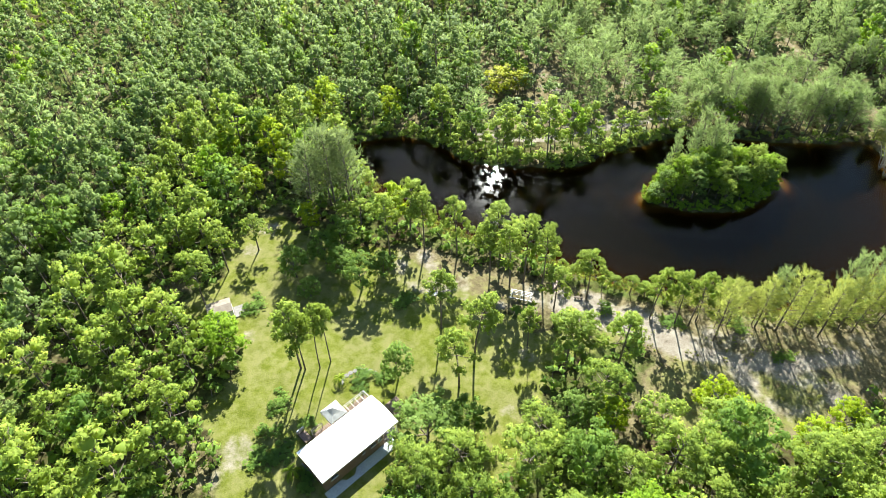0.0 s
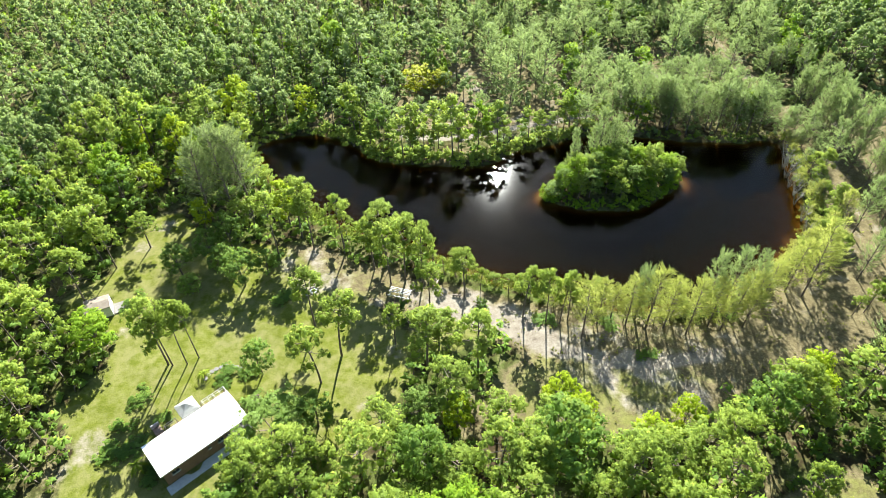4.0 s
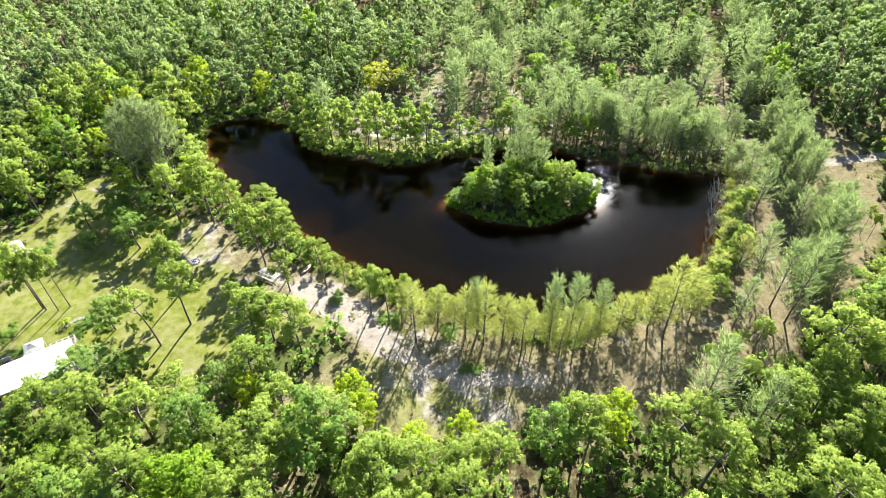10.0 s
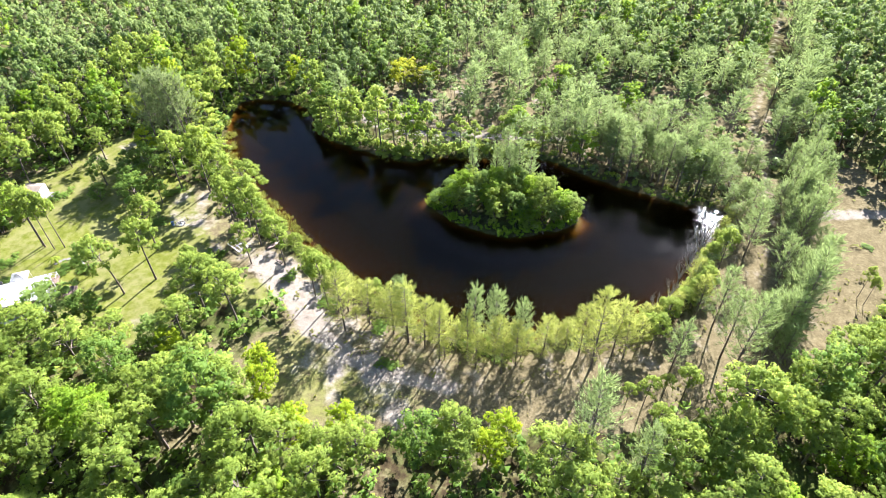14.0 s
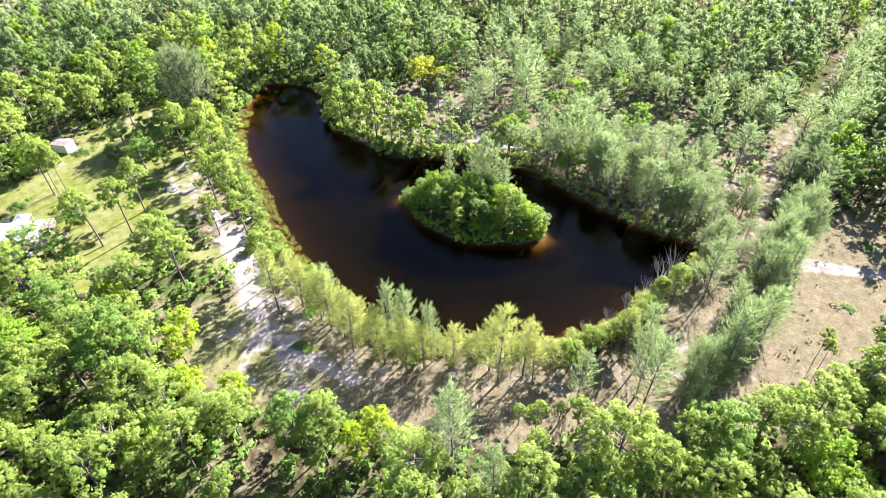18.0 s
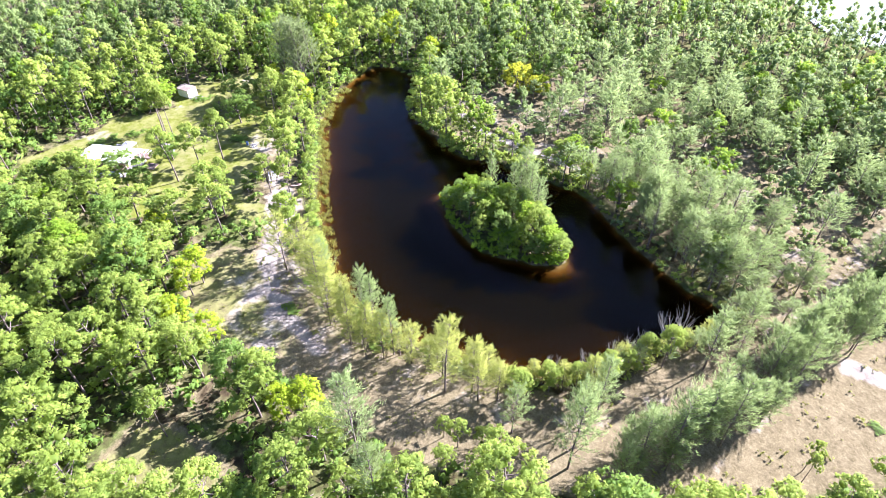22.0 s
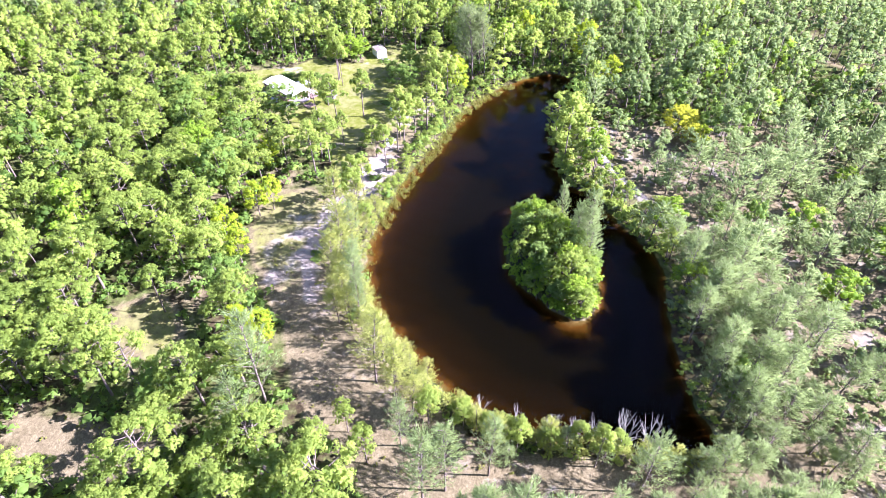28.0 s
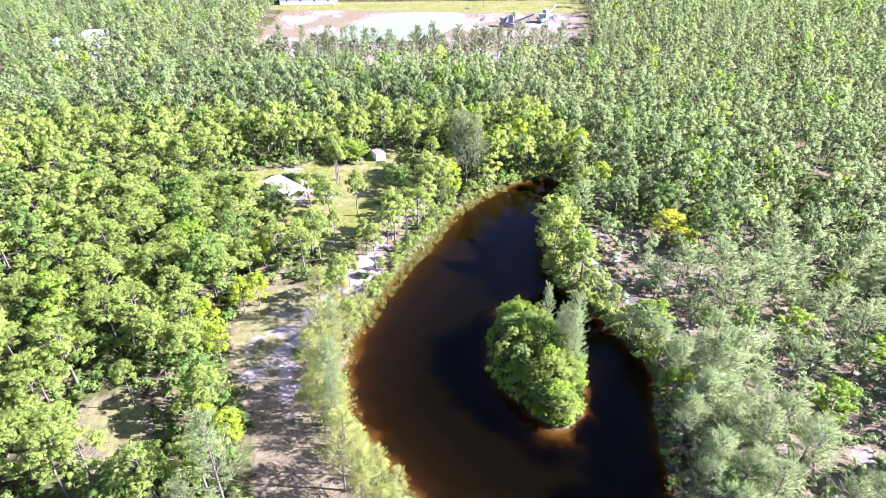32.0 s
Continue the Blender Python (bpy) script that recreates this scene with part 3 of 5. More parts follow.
# Each kind gives (wood, leaves) for a tree 10 m tall; fine sets how many leaves it has.
def crown_of(rng, lobes, fine, axis_z, tufts, blades, long, half, puff):
    """Foliage of a crown from rows of lobe centre and size: hearts tinted darker for inner shade, puffs on each lobe,
    and small leaves over every puff.
    """
    c = np.array([l[0] for l in lobes])
    size = np.array([l[1] for l in lobes])
    k = len(c)
    tone = rng.uniform(0, 1, k)
    face = unit((c - (0, 0, axis_z)) * (1, 1, 0.8) + (0, 0, 0.15))
    # hearts get a lower tone than the leaves, which paints shade inside the crown
    if fine == 0:
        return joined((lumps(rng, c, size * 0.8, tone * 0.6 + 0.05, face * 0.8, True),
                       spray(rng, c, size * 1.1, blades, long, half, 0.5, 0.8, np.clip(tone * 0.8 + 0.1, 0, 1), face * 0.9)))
    out = rng.normal(size=(k, tufts, 3))
    out[..., 2] = np.abs(out[..., 2]) * 1.0 - 0.32
    out = unit(out + face[:, None] * 0.45) * (1, 1, 0.85)
    at = (c[:, None] + out * size[:, None, None] * rng.uniform(0.72, 1.12, (k, tufts, 1))).reshape(-1, 3)
    turn = (unit(out) * 0.45 + face[:, None] * 0.35).reshape(-1, 3)
    tones = np.clip(np.repeat(tone * 0.55, tufts) + rng.uniform(0, 0.45, k * tufts), 0, 1)
    wide = rng.uniform(0.75, 1.2, k * tufts) * puff
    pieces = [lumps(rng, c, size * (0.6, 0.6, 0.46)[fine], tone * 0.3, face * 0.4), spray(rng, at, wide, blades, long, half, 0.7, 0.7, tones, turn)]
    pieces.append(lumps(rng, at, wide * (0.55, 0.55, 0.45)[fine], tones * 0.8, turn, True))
    return joined(pieces)


def pine_parts(seed, fine=2):
    """A pine 10 m tall: limbs that carry rounded lobes, each lobe made of many small puffs of needles."""
    rng = np.random.default_rng(seed)
    count = (11, 11, 14)[fine]
    h = 10.0
    lean = rng.normal(0, 0.45, 2)
    at = lambda u: np.array((lean[0] * u * u, lean[1] * u * u, h * u))
    spine = np.array([at(u) for u in np.linspace(-0.03, 0.93, 6 if fine else 3)])
    wood = [tube(spine, np.linspace(0.15, 0.04, len(spine)), 6 if fine == 2 else 3)]
    base = rng.uniform(0.46, 0.62) - (0.12, 0.10, 0)[fine]
    wide = rng.uniform(1.7, 2.1)
    lobes = []
    for i in range(count):
        s = (i + rng.uniform(0.1, 0.9)) / count
        u = base + (0.93 - base) * s
        turn = i * 2.4 + rng.normal(0, 0.45)
        reach = wide * math.sqrt(max(0.02, 1 - (0.25 + 0.75 * s) ** 2)) * rng.uniform(0.75, 1.2) if i < count - 1 else 0.1
        c = at(u) + np.array((math.cos(turn) * reach, math.sin(turn) * reach, rng.uniform(0.0, 0.5)))
        if fine:
            root = at(u - 0.03)
            wood.append(tube((root, (root + c) / 2 - (0, 0, 0.12), c), (0.06, 0.04, 0.015), 3))
        lobes.append((c, rng.uniform(0.62, 0.98)))
    tufts, blades, long, half = ((0, 16, 0.39, 0.15), (7, 8, 0.31, 0.118), (12, 15, 0.24, 0.072))[fine]
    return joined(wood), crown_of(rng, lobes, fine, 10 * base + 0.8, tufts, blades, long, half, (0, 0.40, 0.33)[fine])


def casuarina_parts(seed, fine=2, bare=(0.10, 0.28)):
    rng = np.random.default_rng(seed)
    limbs, blades, long, half = ((38, 9, 0.8, 0.12), (60, 17, 0.56, 0.058), (84, 34, 0.42, 0.028))[fine]
    h = 10.0
    bend = rng.normal(0, 0.3, 2)
    at = lambda u: np.array((bend[0] * u * u, bend[1] * u * u, h * u))
    spine = np.array([at(u) for u in np.linspace(-0.03, 0.97, 6 if fine else 3)])
    wood = [tube(spine, np.linspace(0.13, 0.02, len(spine)), 5 if fine == 2 else 3)]
    low = rng.uniform(*bare)
    roots, tips = [], []
    for i in range(limbs):
        s = ((i + rng.uniform(0, 0.7)) / limbs) ** 0.85
        u = low + (0.97 - low) * s
        turn = i * 2.4 + rng.normal(0, 0.3)
        reach = max(0.4, 1.75 * (0.55 + 0.75 * math.sin(min(1, s * 1.5 + 0.25) * math.pi * 0.75)) * (1 - 0.62 * s ** 1.6) * rng.uniform(0.55, 1.35))
        tip = at(u) + np.array((math.cos(turn) * reach, math.sin(turn) * reach, reach * rng.uniform(0.55, 1.25)))
        roots.append(at(u) * 0.75 + tip * 0.25)
        tips.append(tip)
        if fine == 2 and i % 2 == 0:
            wood.append(tube((at(u), (at(u) + tip) / 2 - (0, 0, 0.08), tip), (0.035, 0.022, 0.008), 3))
    roots.append(at(0.9))
    tips.append(at(1.0))
    return joined(wood), plumes(rng, roots, tips, blades, long, half)


def broad_parts(seed, fine=2):
    """A round-crowned tree 10 m tall: lobes over the whole crown, each of many small leaf puffs."""
    rng = np.random.default_rng(seed)
    count = (10, 14, 20)[fine]
    spine = np.array([(0.2 * u, 0.1 * math.sin(3 * u), 5.4 * u) for u in np.linspace(-0.05, 1, 5 if fine else 3)])
    wood = [tube(spine, np.linspace(0.16, 0.05, len(spine)), 5 if fine else 3)]
    lobes = []
    for i in range(count):
        a, u = i * 2.4 + rng.normal(0, 0.3), (i + rng.uniform(0.1, 0.9)) / count
        zz = 1 - 1.65 * u
        q = math.sqrt(max(0.02, 1 - zz * zz)) * rng.uniform(0.7, 1.08)
        c = np.array((math.cos(a) * q * 1.9, math.sin(a) * q * 1.9, 5.3 + zz * 3.7 * rng.uniform(0.78, 1.1)))
        lobes.append((c, rng.uniform(0.62, 1.05)))
        if fine and i % 3 == 0:
            root = np.array((0.1, 0.05, 2.6 + 0.25 * (i % 9)))
            wood.append(tube((root, (root + c) / 2, c), (0.07, 0.04, 0.015), 3))
    tufts, blades, long, half = ((0, 24, 0.38, 0.14), (6, 10, 0.31, 0.12), (9, 14, 0.24, 0.088))[fine]
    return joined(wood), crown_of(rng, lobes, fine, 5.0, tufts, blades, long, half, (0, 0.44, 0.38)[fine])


def shrub_parts(seed, fine=1):
    """A bush 2 m tall and wide, of many small leaf puffs over its rounded lobes."""
    rng = np.random.default_rng(seed)
    count = (4, 5, 11)[fine]
    hearts = np.column_stack((rng.normal(0, 0.48, count), rng.normal(0, 0.48, count), rng.uniform(0.3, 1.45, count)))
    wood = [tube(((0, 0, -0.1), c * (0.5, 0.5, 0.6), c), (0.05, 0.03, 0.01), 3) for c in hearts[:3 if fine else 1]]
    tufts, blades, long, half = ((0, 8, 0.36, 0.14), (3, 6, 0.26, 0.10), (8, 10, 0.17, 0.062))[fine]
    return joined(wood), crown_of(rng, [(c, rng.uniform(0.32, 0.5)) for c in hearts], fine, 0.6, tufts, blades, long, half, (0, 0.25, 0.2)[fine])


def reed_parts(seed):
    """A tuft of upright reeds, 1 m tall."""
    rng = np.random.default_rng(seed)
    foot = np.column_stack((rng.normal(0, 0.22, (16, 2)), np.full(16, -0.15)))
    tip = foot + np.column_stack((rng.normal(0, 0.22, (16, 2)), rng.uniform(0.6, 1.15, 16)))
    side = unit(np.column_stack((rng.normal(size=(16, 2)), np.zeros(16)))) * 0.045
    v = np.stack((foot - side, foot + side, tip), 1).reshape(-1, 3)
    n = np.repeat(unit(np.column_stack((rng.normal(0, 0.5, (16, 2)), np.full(16, 0.8)))), 3, 0)
    t = np.arange(48).reshape(-1, 3)
    stalk = tube(((0, 0, -0.15), (0.03, 0.02, 0.9)), (0.012, 0.006), 3)
    return stalk, (v, facing(v, t, n), np.repeat(rng.uniform(0, 1, 16), 3), n)


def dead_parts(seed):
    """A bare grey bush of forking twigs, 3 m tall."""
    rng = np.random.default_rng(seed)
    wood = []
    for i in range(7):
        a, r = i * 2.4 + rng.normal(0, 0.3), rng.uniform(0.3, 1.0)
        mid_ = np.array((math.cos(a) * r * 0.5, math.sin(a) * r * 0.5, rng.uniform(1.0, 1.6)))
        wood.append(tube(((0, 0, -0.1), mid_ * (0.6, 0.6, 0.5), mid_), (0.06, 0.045, 0.03), 4))
        for k in range(3):
            b = a + rng.normal(0, 0.7)
            tip = mid_ + np.array((math.cos(b) * 0.6, math.sin(b) * 0.6, rng.uniform(0.7, 1.5)))
            wood.append(tube((mid_, (mid_ + tip) / 2 + rng.normal(0, 0.06, 3), tip), (0.028, 0.018, 0.007), 3))
            for _ in range(2):
                root = mid_ + (tip - mid_) * rng.uniform(0.4, 0.9)
                wood.append(tube((root, root + rng.normal(0, 0.25, 3) + (0, 0, 0.35)), (0.012, 0.005), 3))
    return joined(wood)


def placed(parts, where, rng):
    """Copies of (wood, leaves) shapes as one piece, at rows of x, y, z, size, girth, tint; and which triangles are leaves."""
    pieces, slots = [], []
    pick = rng.integers(0, len(parts), len(where))
    for i, (wood, leaves) in enumerate(parts):
        rows_ = where[pick == i]
        if not len(rows_):
            continue
        v0, t0, tint0, n0 = joined((wood, leaves))
        turn = rng.uniform(0, math.tau, len(rows_))
        c, s = np.cos(turn)[:, None], np.sin(turn)[:, None]
        x = (v0[None, :, 0] * c - v0[None, :, 1] * s) * rows_[:, 4:5] + rows_[:, 0:1]
        y = (v0[None, :, 0] * s + v0[None, :, 1] * c) * rows_[:, 4:5] + rows_[:, 1:2]
        z = v0[None, :, 2] * rows_[:, 3:4] + rows_[:, 2:3]
        spun = np.stack((n0[None, :, 0] * c - n0[None, :, 1] * s, n0[None, :, 0] * s + n0[None, :, 1] * c, np.repeat(n0[None, :, 2], len(rows_), 0)), -1)
        t = (t0[None] + (np.arange(len(rows_)) * len(v0))[:, None, None]).reshape(-1, 3)
        pieces.append((np.stack((x, y, z), -1).reshape(-1, 3), t, np.clip(tint0[None] * 0.6 + rows_[:, 5:6], 0, 1).ravel(), spun.reshape(-1, 3)))
        slots.append(np.tile(np.concatenate((np.zeros(len(wood[1])), np.ones(len(leaves[1])))), len(rows_)))
    return (*joined(pieces), np.concatenate(slots))


def stuff(name, parts, where, leaf, label, category, rng):
    v, t, tint, normals, slot = placed(parts, np.asarray(where, float), rng)
    mesh = tri_mesh(name, v, t, (BARK, leaf), tint, normals, slot)
    return tagged(new(name, mesh), label, category, kind="stuff")


def tree_master(name, parts, leaf, label, category, group):
    """One tree as a thing: an empty at its foot, with trunk and crown."""
    root = tagged(new(name), label, category, group)
    wood, leaves = parts
    a = new("trunk", tri_mesh("trunk", wood[0], wood[1], (BARK,), None, wood[3]))
    b = new("crown", tri_mesh("crown", leaves[0], leaves[1], (leaf,), leaves[2], leaves[3]))
    a.parent = b.parent = root
    return root


# ---- where the woods stand ----
wood_rng = np.random.default_rng(7)


def scatter(x0, x1, y0, y1, step, rng, jitter=0.42):
    gx, gy = np.meshgrid(np.arange(x0, x1, step), np.arange(y0, y1, step))
    gx = gx + (np.arange(gx.shape[0]) % 2)[:, None] * step / 2
    x, y = gx.ravel(), gy.ravel()
    return x + rng.uniform(-jitter, jitter, x.shape) * step, y + rng.uniform(-jitter, jitter, y.shape) * step


def in_woods(x, y, gap=0.0):
    """True where the plan has closed woods."""
    ok = (water_depth(x, y) < -1.2) & (depth_in(x, y, POND_LINE) < 0)
    for ring in (LAWN, SAND, OPEN, FIELD, ROAD, GLADE, CLEARING, HOLLOW, QUARRY, GREENS, LAKE, EAST_STRIP):
        ok &= depth_in(x, y, ring) < -2.0 - gap
    ok &= line_distance(x, y, TRACK, False) > 2.2
    ok &= line_distance(x, y, SHORE_PATH, False) > 2.6
    ok &= line_distance(x, y, ((7, 40), (14, 57), (24, 62)), False) > 3.0
    ok &= ~((wander(x, y, 11, 71) > 0.72) & (y < 60) & (x > 42))
    for gx_, gy_, gr_ in GAPS:
        ok &= np.hypot(x - gx_, y - gy_) > gr_ - 0.8
    ok &= (depth_in(x, y, SCRUB_FIELD) < 0) | (np.sin(x * 12.9 + y * 78.2) > 0.35)
    return ok


HEDGE_Y, HEDGE_X = (76, 85, 100, 120, 150, 215), (103, 105.5, 108, 109.3, 106.5, 108)

# single trees, as x, y, height, width
LAWN_PINES = ((-21.9, 55.2, 14.2, 8), (-21.2, 55.0, 11, 6.5), (-19, 55.2, 13.9, 5), (-17.5, 56.3, 12.8, 5), (-38.2, 76.6, 10.9, 6.5), (-34, 82.1, 7.7, 7), (-39.5, 67.5, 11.4, 8),
              (2.0, 51.5, 13, 8), (4.5, 56.5, 14, 8.5), (-0.5, 62.5, 12, 8), (12.8, 58.4, 8.7, 5), (18.1, 66.2, 9.4, 6.5))
SHORE_PINES = ((-9.6, 79.5, 13.5, 7.5), (-6, 84, 14, 8.5), (-3.4, 81, 13, 7.5), (2.5, 79.5, 12.5, 7.5), (8.2, 75.2, 11.5, 7), (11.3, 71.6, 13, 7), (13.8, 72.5, 13.5, 8),
               (16.8, 71.0, 13, 7), (23.9, 68.4, 11, 7), (33.3, 63.8, 10.8, 6.2), (36.8, 62.3, 12, 6), (39, 62, 11.3, 6), (44.6, 64.4, 7, 5))
EAST_SHORE_PINES = ((88, 74.8, 7.3, 5), (86.5, 75, 6.4, 4.2), (89.3, 79.7, 6.6, 5), (91.5, 83, 6.3, 4.4), (92.7, 85.2, 7.2, 4.6), (93.9, 86.4, 8.6, 4.6), (96.2, 96.8, 9.2, 4.6), (94.2, 94.6, 7.4, 4), (95.4, 99.6, 7, 4), (94, 91, 6, 4))
SOUTH_CASUARINAS = ((42, 59, 12.5, 5.4), (40.4, 62.8, 8.6, 4.8), (45, 61.8, 9.4, 4.6), (52.5, 60.8, 13.2, 5.6), (49.5, 61.6, 10.4, 5), (55.4, 60.8, 10.6, 4.8), (58.5, 59.4, 12, 4.4), (62.5, 61, 10.6, 4.2), (66.5, 62, 10.8, 4.2),
                    (69.6, 63, 9.6, 4), (73, 66, 8.8, 4.4), (60.2, 61.8, 7, 4), (64.2, 60.2, 7, 4), (68, 60.8, 8, 4), (57, 62.6, 8, 4.4), (47.4, 63, 7, 4.4), (80.3, 67.2, 15.8, 5.8), (78, 68.4, 11, 5), (82.7, 70.4, 12, 4.8),
                    (84.4, 70.2, 9, 4.2), (86, 72.6, 7.4, 4), (75.8, 69, 6.6, 3.4), (90.2, 81.4, 6.5, 3.2), (92.4, 90.8, 6.4, 3.4), (93.6, 83.2, 9.5, 3.6))
SOUTH_SPIRES = ((62.4, 63.5, 13.4, 3.2), (65.6, 63.9, 14, 3.4), (69.9, 64.7, 12.4, 3.0), (51.2, 62.8, 12, 3.4))
YOUNG_PINES = ((88.7, 63.4, 6.5, 3.6), (93.6, 66.2, 8.0, 4.6), (90.8, 59.7, 6.5, 4), (86.4, 62.7, 4.6, 2.8), (91, 65.8, 5.5, 3), (63.5, 31, 11, 5), (118.2, 98.5, 7, 2.5), (119, 97, 6.5, 2.5), (94.9, 25.6, 8, 5))
TALL_CASUARINAS = ((-24.5, 89.5, 18, 7), (-20.5, 91, 19.5, 7), (-17, 91.5, 19, 7), (-22, 94, 18, 7), (-18.5, 95, 18, 6.5), (-26, 92.5, 15, 6))
LONE_CASUARINAS = ((83.1, 51.1, 19, 6.5), (99.8, 73.5, 17, 5.5),
                   (89.8, 50, 15, 5), (98.1, 76.5, 14.5, 5.5), (91.4, 70.8, 11, 4), (96.4, 82.4, 13, 4.4), (100.1, 101.8, 12.5, 5), (107.2, 84, 17, 6), (107.6, 88.6, 15.5, 5.6), (109.6, 92.6, 15, 5.6), (105.4, 80.5, 13, 5))
ISLAND_SPIRES = ((47.4, 102.2, 11.6, 2.6), (53.4, 105.4, 13.8, 4.6), (56, 104.6, 12.4, 4.2), (54.5, 103.2, 11.4, 4), (58.5, 104.5, 10.5, 4), (51.6, 104.2, 10.5, 3))
FRESH_TREES = ((-35.1, 108.7, 13, 6.6), (-26, 124, 13.5, 8.8), (-31.4, 101, 9, 5), (-37.4, 97.3, 9, 5), (-24.7, 86.5, 8, 4.5), (36.3, 45.5, 9, 5.5), (46.4, 38.6, 10, 6), (72.1, 49, 9, 5.5),
               (71.3, 46, 9, 5), (38.3, 43, 9, 5), (-8.5, 86.6, 12, 6.5), (52.3, 42, 9, 5), (22.1, 42.9, 9, 5), (-46, 112, 9, 6), (21, 140, 7, 5), (-12, 128, 9, 6))
DARK_TREES = ((-25.6, 74.5, 7.5, 6), (-14, 72, 8, 7), (-18, 80.5, 9, 6), (-21, 78, 8, 6), (-17.5, 74.5, 7, 6), (-7, 53.2, 7.6, 5.5), (-10.5, 74.5, 6, 5), (2.7, 44.2, 7, 6), (-22.5, 70, 4.5, 4.5))
LIGHT_TREES = ((-33.0, 57.8, 8.2, 7.4), (-34.8, 60.6, 7, 6))
GREY_TREES = ((-2.7, 42.0, 9, 10.5), (12, 24, 10, 8), (17, 44.5, 8, 6))
BUSHES = ((-6.9, 68.2, 4.2, 5), (-24.2, 49, 4, 4), (-23.5, 41, 3.4, 6.5), (-12.6, 52.6, 3.8, 4.6), (-24.5, 44.5, 4.5, 3.6), (-18.4, 37.5, 2.6, 4), (-19.8, 45.8, 2.4, 3), (26.6, 66.2, 4.4, 3.4), (36.3, 62.8, 3, 4.5),
          (51.3, 55.6, 3, 3.6), (120.5, 113, 2.2, 2.6), (121.2, 131.5, 2.6, 3.4), (114.5, 88, 2.4, 3), (118, 141, 2.6, 3.2), (104.5, 144, 2.2, 3), (47, 61.5, 3, 4), (66, 63.5, 3, 3.5), (-32, 68, 3.6, 4.5), (-8.8, 53.5, 3.5, 4), (-10, 78.5, 3.4, 4))

spots = np.array(LAWN_PINES + SHORE_PINES + EAST_SHORE_PINES + SOUTH_CASUARINAS + SOUTH_SPIRES + YOUNG_PINES + TALL_CASUARINAS + LONE_CASUARINAS + FRESH_TREES + DARK_TREES + LIGHT_TREES + GREY_TREES)

x, y = scatter(-312, 186, -216, 408, 5.05, wood_rng)
keep = inside(x, y, SEEN) & in_woods(x, y)
x, y = x[keep], y[keep]
clear = np.hypot(x[:, None] - spots[None, :, 0], y[:, None] - spots[None, :, 1]).min(1) > 3.2
x, y = x[clear], y[clear]
scrub = blend(y, 114, 122) * (1 - blend(y, 165, 185)) * blend(x, -5, 10) * (1 - blend(x, 98, 112))
hedge = (np.abs(x - np.interp(y, HEDGE_Y, HEDGE_X)) < 4.2) & (y > 130) & (y < 215)
east = (x > 56) & (y > 114) & (y < 138) & (x < 102)
thin = wood_rng.uniform(0, 1, len(x))
distant = np.hypot(x - 45, y - 70) > 190
open_bank = (y > 115) & (y < 136) & (x > 4) & (x < 46)
keep = thin > 0.22 * distant + 0.28 * open_bank + 0.14 * scrub * (1 - east) + 0.02
x, y, scrub, hedge, east, distant = x[keep], y[keep], scrub[keep], hedge[keep], east[keep], distant[keep]
chance = wood_rng.uniform(0, 1, len(x))
grove = np.clip(wander(x, y, 45, 31) - 0.35, 0, 1) * (x < -50) * (y < 75)
feathery = (chance < 0.006 + 0.6 * scrub * blend(x, 10, 45) + 0.2 * scrub + 0.5 * grove + 0.15 * (x < -150) * (x > -178)) | hedge | (east & (chance < 0.92))
fresh = ~feathery & (chance > 0.945)
leafy = ~feathery & ~fresh & (chance > 0.84)
tall = np.clip(wood_rng.normal(1.16, 0.22, len(x)) + 0.12 * distant * wood_rng.normal(0, 1, len(x)) + 0.14 * wander(x, y, 40, 21), 0.6, 1.75) * (1 - 0.2 * scrub) * np.where((y < 68) & (x > -14), np.where(x < 24, 0.88, 0.95), 1.0)
girth = np.clip(0.62 + 0.55 * tall * wood_rng.uniform(0.75, 1.3, len(x)), 0.75, 1.75) * (1 - 0.08 * distant)
girth = np.where((y < 68) & (x > -14), girth * 1.12, girth)
girth = np.where((y > 122) | (x < -45), girth * 0.9, girth)
tone = np.clip(0.26 + 0.18 * wander(x, y, 30, 22) + wood_rng.normal(0, 0.16, len(x)), 0, 0.7)
girth = np.where(feathery & (scrub > 0.3), girth * 1.45, girth)
rows = np.column_stack((x, y, height_at(x, y), tall, girth, tone))
# where the pines take the needles with haze in their colour
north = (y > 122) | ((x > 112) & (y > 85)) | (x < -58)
far = line_distance(x, y, ((5, 42), (70, 42), (102, 62), (116, 98)), False)

# the pines of the southern and eastern belt stand as things of their own
near = ~feathery & ~leafy & ~fresh & (far < 40)
order = np.flatnonzero(near)
order = order[np.argsort(far[order])][:290]
own = np.zeros(len(x), bool)
own[order] = True


def shape_row(r, wide_at=5.0):
    """x, y, height, width of a single tree as its pose."""
    turn = wood_rng.uniform(0, 360)
    return Matrix.Translation((r[0], r[1], float(height_at(np.array(r[0]), np.array(r[1]))) - 0.02)) @ pose(0, 0, 0, 0, 0, turn) @ Matrix.Diagonal((r[3] / wide_at, r[3] / wide_at, r[2] / 10.0, 1))


def grow(name, maker, leaf, seeds, fine, label, category, group, sets, wide_at):
    """Plants single trees: the first place of each shape takes the master itself, the rest take copies."""
    masters = []
    for n, r in enumerate(sets):
        place = shape_row(r, wide_at)
        if n < len(seeds):
            m = tree_master(name, maker(seeds[n], fine), leaf, label, category, group)
            loc, turn, size = place.decompose()
            m.location, m.rotation_euler, m.scale = loc, turn.to_euler(), size
            masters.append((m, size))
        else:
            m, size = masters[int(wood_rng.integers(0, len(masters)))]
            c = copy_thing(m, place @ Matrix.Diagonal((1 / m.scale[0], 1 / m.scale[1], 1 / m.scale[2], 1)))


